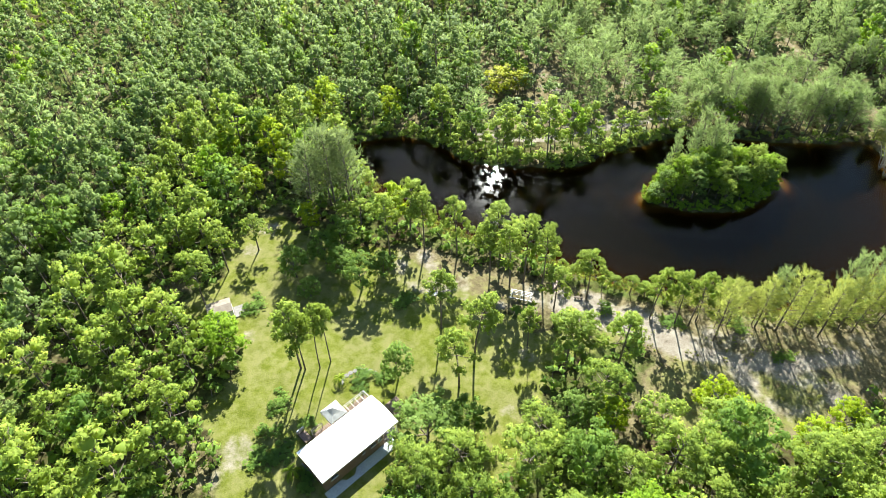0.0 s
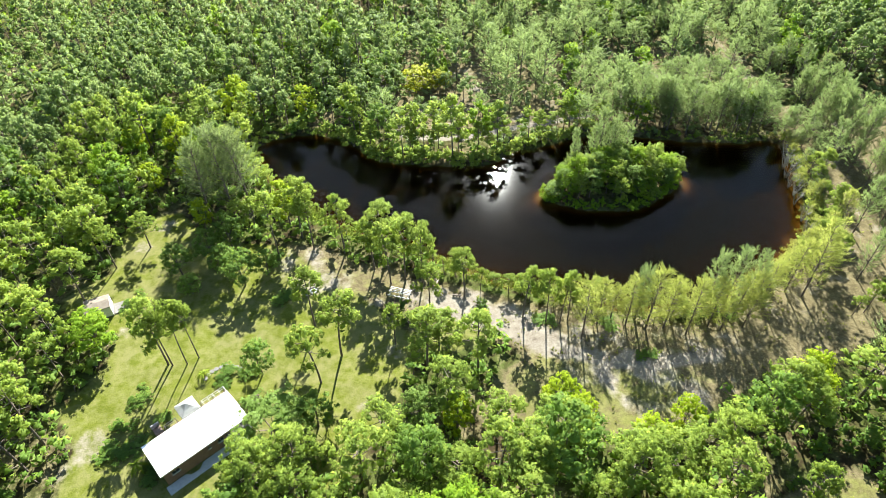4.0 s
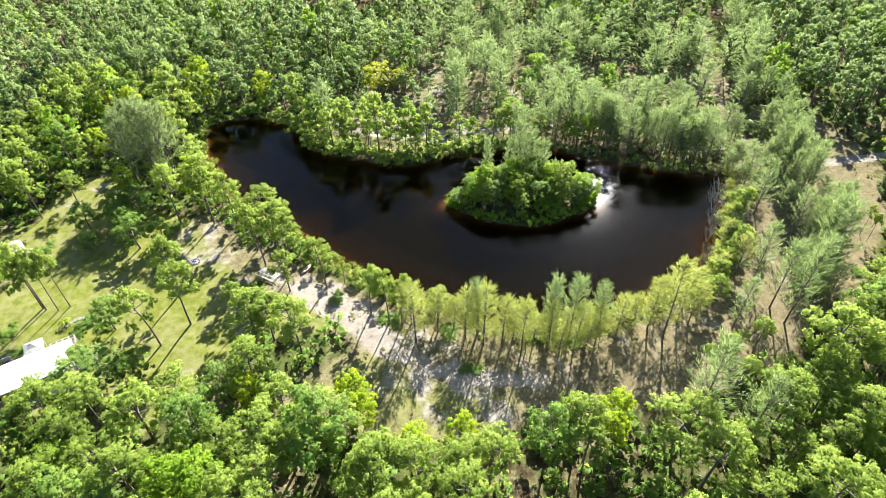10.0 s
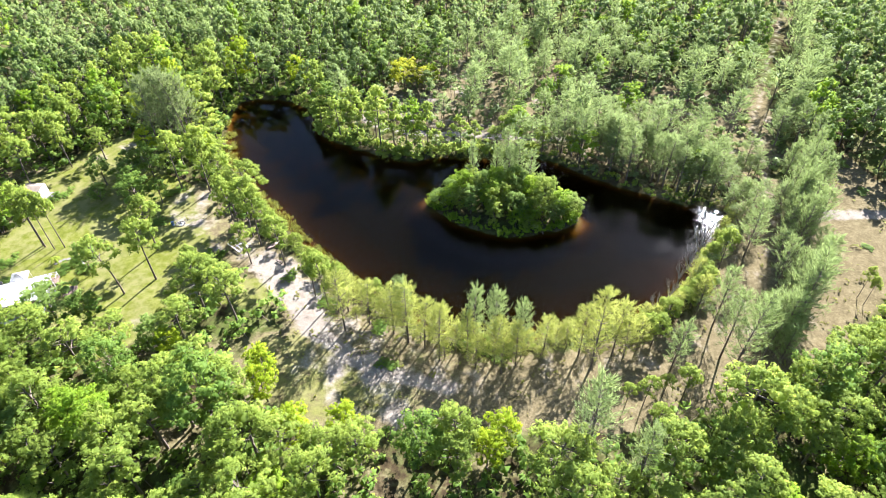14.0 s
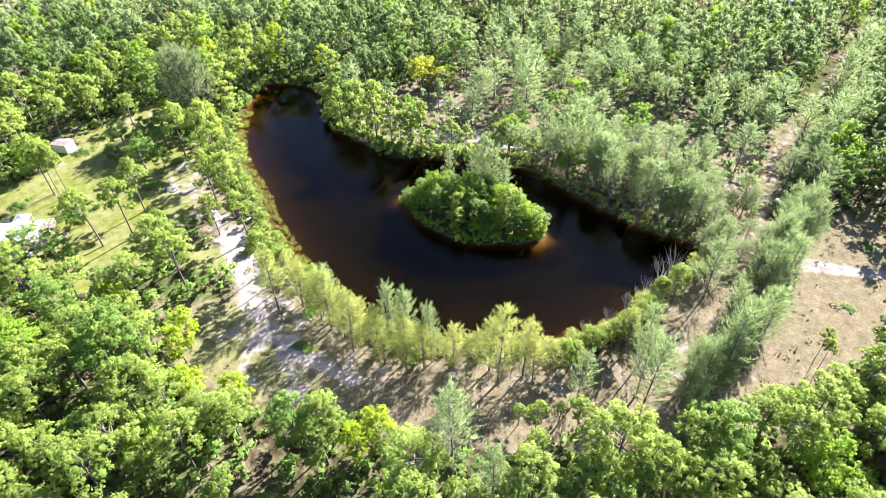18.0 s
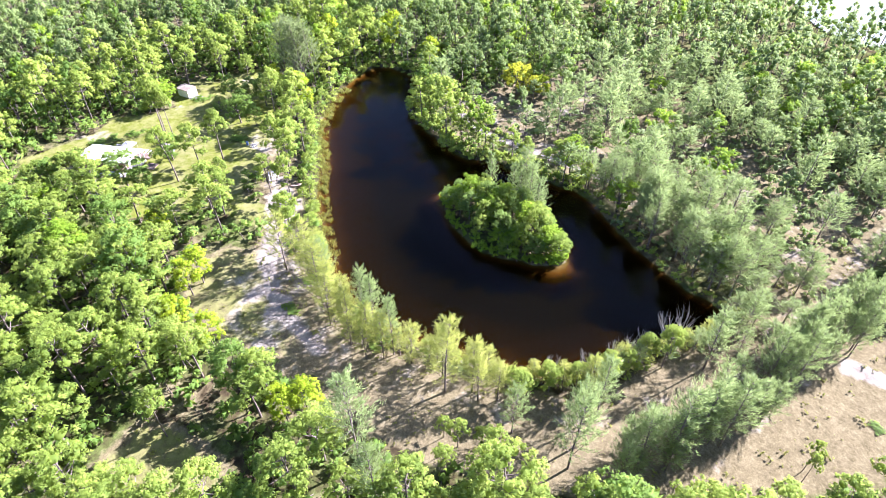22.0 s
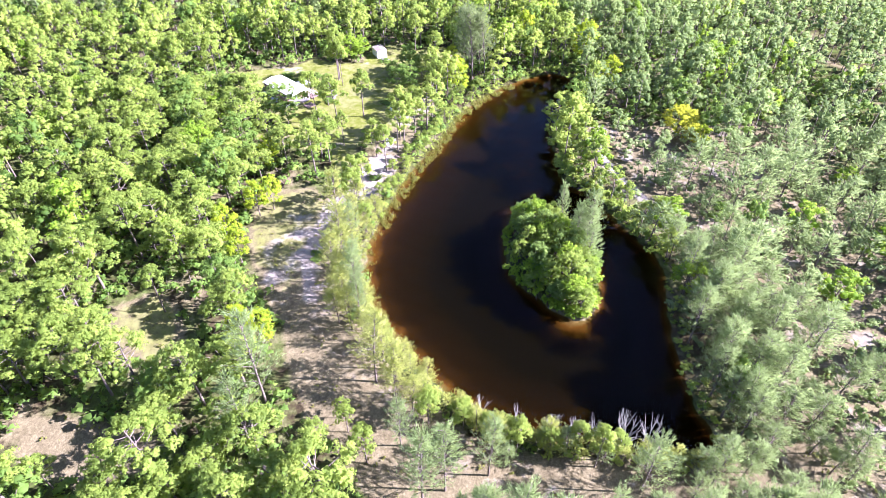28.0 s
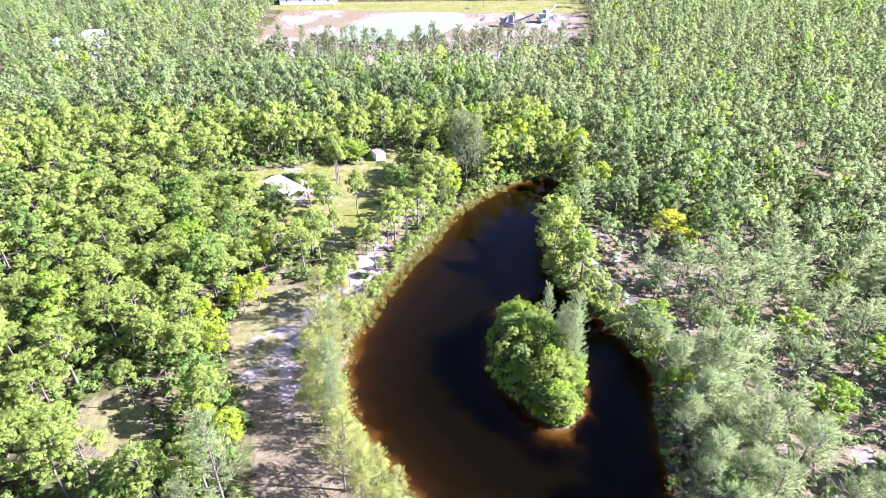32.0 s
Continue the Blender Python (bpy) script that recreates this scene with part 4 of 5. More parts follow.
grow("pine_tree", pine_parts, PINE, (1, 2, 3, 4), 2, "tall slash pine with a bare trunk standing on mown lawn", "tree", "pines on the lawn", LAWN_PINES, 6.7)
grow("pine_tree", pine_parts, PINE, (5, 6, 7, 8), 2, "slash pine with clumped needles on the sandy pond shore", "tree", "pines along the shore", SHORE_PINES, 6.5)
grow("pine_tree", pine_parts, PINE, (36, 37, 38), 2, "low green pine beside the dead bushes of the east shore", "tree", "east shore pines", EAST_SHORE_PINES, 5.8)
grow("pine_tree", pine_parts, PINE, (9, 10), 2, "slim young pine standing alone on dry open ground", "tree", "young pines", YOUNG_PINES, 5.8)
grow("casuarina_tree", casuarina_parts, SHADED_FEATHER, (11, 12, 13, 14), 2, "tall grey-green feathery casuarina tree on sandy ground", "tree", "tall casuarinas", TALL_CASUARINAS, 4.0)
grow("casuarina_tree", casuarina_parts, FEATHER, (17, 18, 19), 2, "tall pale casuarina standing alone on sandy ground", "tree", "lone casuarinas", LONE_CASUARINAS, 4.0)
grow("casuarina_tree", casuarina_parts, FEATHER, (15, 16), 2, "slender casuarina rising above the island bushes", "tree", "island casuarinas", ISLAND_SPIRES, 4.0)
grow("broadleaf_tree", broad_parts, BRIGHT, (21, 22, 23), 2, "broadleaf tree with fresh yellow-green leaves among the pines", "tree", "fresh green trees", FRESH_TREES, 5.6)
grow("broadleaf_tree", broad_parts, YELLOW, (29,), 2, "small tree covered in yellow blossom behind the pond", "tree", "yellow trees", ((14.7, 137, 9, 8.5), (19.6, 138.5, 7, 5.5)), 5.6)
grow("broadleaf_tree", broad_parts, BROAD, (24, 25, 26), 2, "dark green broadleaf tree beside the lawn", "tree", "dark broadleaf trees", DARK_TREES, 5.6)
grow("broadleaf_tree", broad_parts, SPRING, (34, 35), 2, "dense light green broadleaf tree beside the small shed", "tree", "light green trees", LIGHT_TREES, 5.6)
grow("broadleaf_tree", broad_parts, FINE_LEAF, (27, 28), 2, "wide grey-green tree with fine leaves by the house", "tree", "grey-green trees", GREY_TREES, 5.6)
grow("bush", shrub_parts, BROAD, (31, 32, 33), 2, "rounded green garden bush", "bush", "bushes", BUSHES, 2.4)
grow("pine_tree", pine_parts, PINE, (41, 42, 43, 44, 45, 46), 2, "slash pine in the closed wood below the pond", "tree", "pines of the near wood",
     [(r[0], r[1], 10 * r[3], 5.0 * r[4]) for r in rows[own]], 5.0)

# bushes that crowd the island, and its shore trees
ix, iy = scatter(40, 72, 88, 108, 2.35, wood_rng)
ok = depth_in(ix, iy, ISLAND_LINE) > 1.7
ISLAND_ROWS = [(a, b, min(8.2, 3.1 + 0.95 * d) * wood_rng.uniform(0.75, 1.2), wood_rng.uniform(3.4, 5.2)) for a, b, d in zip(ix[ok], iy[ok], depth_in(ix[ok], iy[ok], ISLAND_LINE))]
island_way = np.roll(ISLAND_LINE, -1, 0) - np.roll(ISLAND_LINE, 1, 0)
island_in = np.column_stack((-island_way[:, 1], island_way[:, 0])) / np.linalg.norm(island_way, axis=1)[:, None]
EDGE_ROWS = []
for p, q in zip(ISLAND_LINE, island_in):
    for d in (0.6, 1.3):
        ex_, ey_ = p + q * (d + wood_rng.uniform(-0.3, 0.3)) + wood_rng.uniform(-0.5, 0.5, 2)
        k = wood_rng.uniform(0.55, 1.0) + 0.35 * (d - 0.6)
        EDGE_ROWS.append((ex_, ey_, POND_LEVEL + 0.02, k * 1.15, k, wood_rng.uniform(0.1, 0.6)))
stuff("island_shrubs", [shrub_parts(46 + s, 1) for s in range(4)], EDGE_ROWS, SPRING, "leafy green shrubs hanging over the island's edge", "shrubs", np.random.default_rng(25))
grow("broadleaf_tree", broad_parts, PINE, (51, 52, 53), 2, "low dense yellow-green tree crowding the pond island", "tree", "island trees", [k for n, k in enumerate(ISLAND_ROWS) if n % 3 == 0], 5.0)
grow("broadleaf_tree", broad_parts, FINE_LEAF, (54, 55), 2, "low grey-green tree crowding the pond island", "tree", "island trees", [k for n, k in enumerate(ISLAND_ROWS) if n % 3 == 1], 5.0)
grow("broadleaf_tree", broad_parts, SPRING, (56, 57), 2, "low light green tree crowding the pond island", "tree", "island trees", [k for n, k in enumerate(ISLAND_ROWS) if n % 3 == 2], 5.0)


def shore_belt(a, b, low, high, step, side_wander=0.6):
    """Places along the pond's line from corner a to corner b of the plan, low to high metres inland."""
    n = len(POND_LINE)
    line = POND_LINE[np.arange(a * 5, b * 5 + 1) % n]
    way = out_way[np.arange(a * 5, b * 5 + 1) % n]
    run = np.concatenate(([0], np.cumsum(np.linalg.norm(np.diff(line, axis=0), axis=1))))
    at = np.arange(0, run[-1], step) + wood_rng.uniform(-0.3, 0.3, len(np.arange(0, run[-1], step))) * step
    d = wood_rng.uniform(low, high, len(at))
    return np.interp(at, run, line[:, 0]) + np.interp(at, run, way[:, 0]) * d, np.interp(at, run, line[:, 1]) + np.interp(at, run, way[:, 1]) * d


# casuarinas and shrubs in the belts round the water
wispy = lambda seed, fine: casuarina_parts(seed, fine, (0.08, 0.34))
grow("casuarina_tree", wispy, OLIVE, (61, 62, 63, 64), 2, "slender yellowish casuarina in the belt along the south shore", "tree", "south shore casuarinas", SOUTH_CASUARINAS, 4.0)
grow("casuarina_tree", casuarina_parts, FEATHER, (68, 69), 2, "thin grey-green casuarina spire above the south shore belt", "tree", "south shore casuarinas", SOUTH_SPIRES, 3.4)
bx, by = shore_belt(20, 28, 0.5, 5.5, 2.6)
grow("casuarina_tree", wispy, OLIVE, (58, 59, 60), 2, "low yellowish casuarina between taller ones on the south shore", "tree", "low shore casuarinas",
     [(a, b, wood_rng.uniform(2.6, 6.4), wood_rng.uniform(2.2, 4.2)) for a, b in zip(bx, by) if 37 < a < 88], 4.0)
bx, by = shore_belt(27, 33, 0.4, 2.6, 2.3)
grow("pine_tree", pine_parts, PINE, (97, 98, 99), 2, "low young pine at the edge of the south-west shore", "tree", "low shore pines",
     [(a, b, wood_rng.uniform(2.4, 5.2), wood_rng.uniform(2.2, 3.8)) for a, b in zip(bx, by)], 5.8)
bx, by = shore_belt(16, 20, 0.8, 4.5, 4.2)
grow("casuarina_tree", casuarina_parts, FEATHER, (76, 77), 2, "grey-green casuarina on the east bank", "tree", "east bank casuarinas",
     [(a, b, wood_rng.uniform(3, 6.8), wood_rng.uniform(2.4, 4)) for a, b in zip(bx, by)], 4.0)
bx, by = shore_belt(4, 11, 0.8, 5.0, 5.2)
grow("pine_tree", pine_parts, PINE, (71, 72, 73), 2, "slash pine on the far pond shore", "tree", "far shore pines",
     [(a, b, wood_rng.uniform(5, 9.5), wood_rng.uniform(3.4, 4.8)) for a, b in zip(bx, by)], 5.0)
bx, by = shore_belt(11, 16, 1.8, 13, 1.35)
grow("casuarina_tree", casuarina_parts, FEATHER, (65, 66, 67), 2, "broad grey-green casuarina on the north-east bank", "tree", "bank casuarinas",
     [(a, b, wood_rng.uniform(8, 13), wood_rng.uniform(4, 6)) for a, b in zip(bx, by)], 4.0)
ex, ey = scatter(96, 106, 108, 132, 3.1, wood_rng)
grow("casuarina_tree", casuarina_parts, FEATHER, (78, 79), 2, "grey-green casuarina on sandy ground by the track", "tree", "track casuarinas",
     [(a, b, wood_rng.uniform(4, 9.5), wood_rng.uniform(3, 5)) for a, b in zip(ex, ey) if wood_rng.uniform() < 0.7 and abs(a - 103.5) > 1.0], 4.0)
hy = np.arange(77, 131, 1.25)
hy = hy + wood_rng.uniform(-0.5, 0.5, len(hy))
hx = np.interp(hy, HEDGE_Y, HEDGE_X) + wood_rng.uniform(-3.0, 3.0, len(hy))
grow("casuarina_tree", casuarina_parts, FEATHER, (91, 92, 93), 2, "grey-green casuarina in the long hedge beside the field", "tree", "hedge casuarinas",
     [(a, b, wood_rng.uniform(7, 14) * (0.8 + 0.2 * float(blend(b, 80, 90))), wood_rng.uniform(2.8, 4.6)) for a, b in zip(hx, hy)], 4.0)
shrub_rows, olive_rows = [], []
for a0, b0, low, high, step, size in ((4, 11, 0.1, 2.6, 0.75, 1.35), (11, 16, 0.2, 2.0, 1.6, 0.9), (16, 21, 0.2, 2.4, 0.9, 1.15), (21, 29, 0.1, 1.6, 1.3, 0.75), (29, 33, 0.1, 1.2, 1.6, 0.6), (0, 4, 0.1, 2.5, 0.9, 1.1), (33, 35, 0.1, 1.5, 1.2, 0.9)):
    bx, by = shore_belt(a0, b0, low, high, step)
    for a, b in zip(bx, by):
        k = size * wood_rng.uniform(0.6, 1.4)
        if a0 == 16 or a0 == 21:
            olive_rows.append((a, b, float(height_at(np.array(a), np.array(b))), k, k, wood_rng.uniform(0.1, 0.6)))
            if wood_rng.uniform() < 0.6:
                continue
        shrub_rows.append((a, b, float(height_at(np.array(a), np.array(b))), k, k * wood_rng.uniform(0.9, 1.3), wood_rng.uniform(0.1, 0.6)))
stuff("shore_shrubs", [shrub_parts(80 + s, 1) for s in range(4)], shrub_rows, PINE, "low green shrubs and reeds along the pond's edge", "shrubs", np.random.default_rng(5))

stuff("shore_scrub", [casuarina_parts(84 + s, 0) for s in range(3)], [(r[0], r[1], r[2], r[3] * 0.24, r[4] * 0.42, r[5]) for r in olive_rows], OLIVE, "low yellowish casuarina scrub along the shore", "shrubs", np.random.default_rng(15))
# reeds that stand in the shallows of the south-west shore
reed_rows = []
for a0, b0, step, reach in ((26, 34, 0.10, -2.3), (19, 26, 0.4, -1.6), (7, 10, 0.6, -1.2)):
    bx, by = shore_belt(a0, b0, reach, 0.6, step)
    reed_rows += [(a, b, POND_LEVEL - 0.05, wood_rng.uniform(0.35, 0.9), wood_rng.uniform(0.8, 1.3), wood_rng.uniform(0.1, 0.7)) for a, b in zip(bx, by) if wander(a, b, 4, 27) > -0.35]
stuff("reeds", [reed_parts(87 + s) for s in range(4)], reed_rows, WEED, "yellow-green reeds and weed in the shallows", "reeds", np.random.default_rng(16))

# scrub under the trees, and weeds on the open ground
ux, uy = scatter(-80, 135, 6, 190, 2.5, wood_rng, 0.5)
ok = in_woods(ux, uy, -1.6) & inside(ux, uy, SEEN)
ux, uy = ux[ok], uy[ok]
ok = (depth_in(ux, uy, SCRUB_FIELD) < 1) & (depth_in(ux, uy, EAST_STRIP) < 1)
ux, uy = ux[ok], uy[ok]
k = wood_rng.uniform(0.6, 2.1, len(ux))
under = np.column_stack((ux, uy, height_at(ux, uy), k, k * 1.2, wood_rng.uniform(0.0, 0.5, len(ux))))
close = line_distance(ux, uy, ((5, 42), (70, 42), (102, 62), (116, 98)), False) < 34
sparse = (uy > 112) & (ux > 10)
stuff("undergrowth", [shrub_parts(90 + s, 0) for s in range(4)], under[close & ~sparse], BROAD, "green undergrowth beneath the near trees", "shrubs", np.random.default_rng(6))
stuff("undergrowth", [shrub_parts(90 + s, 0) for s in range(4)], under[~close & ~sparse], BROAD, "green undergrowth beneath the trees", "shrubs", np.random.default_rng(7))
sx, sy = scatter(58, 107, 122, 160, 1.9, wood_rng, 0.5)
ok = (depth_in(sx, sy, SCRUB_FIELD) > -1) & (line_distance(sx, sy, TRACK, False) > 1.4) & (wood_rng.uniform(0, 1, len(sx)) < 0.6)
k = wood_rng.uniform(0.3, 1.5, ok.sum())
stuff("scrub", [shrub_parts(98 + s, 1) for s in range(3)], np.column_stack((sx[ok], sy[ok], height_at(sx[ok], sy[ok]), k, k * 1.2, wood_rng.uniform(0.0, 0.6, ok.sum()))), HAZE_PINE, "low green scrub on the clearing behind the pond", "shrubs", np.random.default_rng(10))
stuff("scrub", [shrub_parts(93 + s, 0) for s in range(4)], under[sparse][::2], FEATHER, "grey-green scrub on the sandy ground behind the pond", "shrubs", np.random.default_rng(9))
gx, gy = scatter(-45, 135, 18, 165, 1.4, wood_rng, 0.5)
ok = water_depth(gx, gy) < -0.4
bare = np.maximum.reduce([depth_in(gx, gy, r) for r in (SAND, OPEN, FIELD, GLADE, CLEARING, HOLLOW, SCRUB_FIELD)])
ok &= (bare > 0.2) & (wood_rng.uniform(0, 1, len(gx)) < 0.35 + 0.4 * wander(gx, gy, 12, 41))
gx, gy = gx[ok], gy[ok]
k = 0.08 + 0.36 * wood_rng.uniform(0, 1, len(gx)) ** 2
stuff("weeds", [shrub_parts(95 + s, 0) for s in range(3)], np.column_stack((gx, gy, height_at(gx, gy), k, k * 1.4, wood_rng.uniform(0.0, 0.7, len(gx)))), WEED, "tufts of dry weeds on sandy open ground", "weeds", np.random.default_rng(8))

# outer and farthest pines wear the needle colour that stands in for haze
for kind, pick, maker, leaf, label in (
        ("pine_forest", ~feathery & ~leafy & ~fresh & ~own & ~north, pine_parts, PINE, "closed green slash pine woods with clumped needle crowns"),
        ("outer_pine_forest", ~feathery & ~leafy & ~fresh & ~own & north, pine_parts, HAZE_PINE, "closed pine woods round the pond and lawn, needles greyed for distance haze"),
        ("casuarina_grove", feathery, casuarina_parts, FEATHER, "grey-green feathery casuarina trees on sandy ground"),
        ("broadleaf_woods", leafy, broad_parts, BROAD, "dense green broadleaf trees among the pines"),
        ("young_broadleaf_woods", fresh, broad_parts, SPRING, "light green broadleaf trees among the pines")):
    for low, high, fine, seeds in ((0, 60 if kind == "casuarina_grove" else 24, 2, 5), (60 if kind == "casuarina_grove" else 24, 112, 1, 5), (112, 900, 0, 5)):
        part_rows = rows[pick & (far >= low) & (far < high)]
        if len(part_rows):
            stuff(kind, [maker(100 + 10 * fine + s, fine) for s in range(seeds)], part_rows, HAZE_PINE if kind == "pine_forest" and fine == 0 else leaf, label, "trees", np.random.default_rng(len(part_rows)))

# a dark row of casuarinas before the sand pit, and the wood's edge behind it
qy = np.arange(2, 166, 2.3) + wood_rng.uniform(-0.8, 0.8, len(np.arange(2, 166, 2.3)))
qx = -131.5 + wood_rng.normal(0, 2.2, len(qy))
wall_rows = np.column_stack((qx, qy, np.zeros(len(qy)), wood_rng.uniform(1.1, 1.9, len(qy)), wood_rng.uniform(1.0, 1.6, len(qy)), wood_rng.uniform(0.0, 0.5, len(qy))))
stuff("casuarina_row", [casuarina_parts(140 + s, 1) for s in range(4)], wall_rows, SHADED_FEATHER, "dark casuarina row along the edge of the sand pit", "trees", np.random.default_rng(77))

# bare bushes at the eastern end of the water
for n, (px, py, size) in enumerate(((92.6, 101.8, 2.3), (89.2, 87, 1.5), (91.2, 95, 1.5), (93.4, 104.9, 2.1), (87.3, 82, 1.6), (91.4, 97.8, 1.5), (90.2, 92.2, 1.4))):
    wood = dead_parts(200 + n)
    bush = tagged(new("dead_bush"), "bare grey dead bush at the water's edge", "bush", "dead bushes")
    bush.location = (px, py, float(height_at(np.array(px), np.array(py))) - 0.05)
    twigs = new("branch", tri_mesh("branch", wood[0] * (size * 0.9, size * 0.9, size), wood[1], (GREYWOOD,)))
    twigs.parent = bush


# ---- things built by hand ----
WHITE_METAL = plain_material("white_metal_roof", (0.70, 0.70, 0.69), (0.82, 0.82, 0.81), 1.2, 0.45, 0.0, 0.05)
GREY_METAL = plain_material("grey_metal_roof", (0.20, 0.23, 0.23), (0.33, 0.36, 0.36), 0.8, 0.5, 0.0, 0.05)
STUCCO = plain_material("tan_stucco", (0.20, 0.12, 0.085), (0.28, 0.175, 0.125), 1.5, 0.9)
WHITE_PAINT = plain_material("white_paint", (0.55, 0.54, 0.51), (0.74, 0.73, 0.70), 2.5, 0.7)
DARK_GLASS = plain_material("dark_glass", (0.012, 0.014, 0.016), (0.03, 0.034, 0.038), 1.0, 0.08, 0.0, 0.0)
DECK_WOOD = plain_material("weathered_boards", (0.10, 0.065, 0.05), (0.23, 0.16, 0.12), 3.0, 0.85)
PALE_WOOD = plain_material("pale_grey_boards", (0.34, 0.32, 0.30), (0.58, 0.56, 0.53), 3.0, 0.85)
CANVAS = plain_material("white_canvas", (0.52, 0.52, 0.50), (0.66, 0.66, 0.63), 1.5, 0.85)
STONE = plain_material("pale_stone", (0.11, 0.10, 0.09), (0.21, 0.195, 0.18), 4.0, 0.9)
ASH = plain_material("ash", (0.30, 0.31, 0.33), (0.55, 0.56, 0.58), 5.0, 0.95)
CHAR = plain_material("charred_wood", (0.015, 0.014, 0.013), (0.06, 0.055, 0.05), 6.0, 0.9)
PINK = plain_material("faded_pink_plastic", (0.36, 0.22, 0.17), (0.52, 0.38, 0.31), 1.2, 0.6, 0.0, 0.05)
TAN_ROOF = plain_material("tan_roof", (0.13, 0.10, 0.075), (0.26, 0.215, 0.17), 1.2, 0.85)
PALM = leaf_material("palm_fronds", (0.10, 0.15, 0.012), (0.19, 0.26, 0.02), (0.32, 0.38, 0.04), 0.4)
BLUE = plain_material("blue_plastic", (0.05, 0.10, 0.26), (0.09, 0.16, 0.36), 4.0, 0.4)
MACHINE = plain_material("grey_machine_paint", (0.12, 0.13, 0.15), (0.26, 0.27, 0.29), 1.5, 0.6)


def part(name, bm, mat, parent, label=""):
    """Links a bmesh as one mesh object under a thing or a part."""
    mesh = bpy.data.meshes.new(name)
    bmesh.ops.recalc_face_normals(bm, faces=bm.faces)
    bm.to_mesh(mesh)
    bm.free()
    mesh.materials.append(mat)
    ob = new(name, mesh)
    ob.parent = parent
    return tagged(ob, label) if label else ob


def block(bm, x0, x1, y0, y1, z0, z1, bevel=0.0):
    """A box with eased edges, added to bm."""
    made = bmesh.ops.create_cube(bm, size=1.0, matrix=Matrix.LocRotScale(((x0 + x1) / 2, (y0 + y1) / 2, (z0 + z1) / 2), None, (x1 - x0, y1 - y0, z1 - z0)))
    if bevel:
        edges = list({e for v in made["verts"] for e in v.link_edges})
        bmesh.ops.bevel(bm, geom=edges, offset=bevel, segments=1, affect="EDGES")
    return bm


def box(x0, x1, y0, y1, z0, z1, bevel=0.01):
    return block(bmesh.new(), x0, x1, y0, y1, z0, z1, bevel)


def rod(a, b, r, sides=8, r2=None):
    bm = bmesh.new()
    a, b = Vector(a), Vector(b)
    m = Matrix.Translation((a + b) / 2) @ (b - a).to_track_quat("Z", "Y").to_matrix().to_4x4()
    bmesh.ops.create_cone(bm, cap_ends=True, segments=sides, radius1=r, radius2=r if r2 is None else r2, depth=(b - a).length, matrix=m)
    return bm


def thing(name, label, category, x, y, turn=0.0, group="", z=None):
    ob = tagged(new(name), label, category, group)
    ground = float(height_at(np.array(float(x)), np.array(float(y)))) if z is None else z
    ob.matrix_world = pose(x, y, ground, 0, 0, turn)
    return ob


def gable_roof(length, width, eave, rise, over=0.0, thick=0.10, ribs=0, ridge_shift=0.0):
    """A low gabled roof along x, with thickness and standing ribs."""
    bm = bmesh.new()
    hw, hl = width / 2, length / 2
    section = [(-hw, eave), (ridge_shift, eave + rise), (hw, eave), (hw, eave - thick), (ridge_shift, eave + rise - thick), (-hw, eave - thick)]
    a = [bm.verts.new((-hl, y, z)) for y, z in section]
    b = [bm.verts.new((hl, y, z)) for y, z in section]
    for i in range(6):
        j = (i + 1) % 6
        bm.faces.new((a[i], a[j], b[j], b[i]))
    bm.faces.new((a[0], a[1], a[4], a[5]))
    bm.faces.new((a[1], a[2], a[3], a[4]))
    bm.faces.new((b[0], b[5], b[4], b[1]))
    bm.faces.new((b[1], b[4], b[3], b[2]))
    for k in range(ribs):
        x = -hl + length * (k + 0.5) / ribs
        for s in (-1, 1):
            lo, hi = Vector((x, s * hw, eave)), Vector((x, ridge_shift, eave + rise))
            v = [bm.verts.new(p) for p in (lo + Vector((-0.02, 0, 0)), lo + Vector((0.02, 0, 0)), hi + Vector((0.02, 0, 0)), hi + Vector((-0.02, 0, 0)))]
            w = [bm.verts.new(q.co + Vector((0, 0, 0.03))) for q in v]
            bm.faces.new(w)
            for i in range(4):
                bm.faces.new((v[i], v[(i + 1) % 4], w[(i + 1) % 4], w[i]))
    return bm


def window(parent, x, y, z, width, height, out):
    """A window in a wall along x: frame, mullion, sill and two panes. out is the side that it faces, -1 or 1 in y."""
    frame_bm = bmesh.new()
    for x0, x1, z0, z1 in ((-0.5, 0.5, 0.46, 0.5), (-0.5, 0.5, -0.5, -0.46), (-0.5, -0.46, -0.46, 0.46), (0.46, 0.5, -0.46, 0.46), (-0.02, 0.02, -0.46, 0.46)):
        block(frame_bm, x + x0 * width, x + x1 * width, y - 0.03, y + 0.05, z + z0 * height, z + z1 * height)
    w = part("window", frame_bm, WHITE_PAINT, parent, "small dark window with a pale frame")
    for s in (-1, 1):
        part("pane", box(x + s * width * 0.24 - width * 0.215, x + s * width * 0.24 + width * 0.215, y - 0.01, y + 0.015, z - 0.455 * height, z + 0.455 * height, 0), DARK_GLASS, w)
    part("sill", box(x - 0.55 * width, x + 0.55 * width, min(y, y + out * 0.12), max(y, y + out * 0.12), z - 0.56 * height, z - 0.505 * height), WHITE_PAINT, w)
    return w


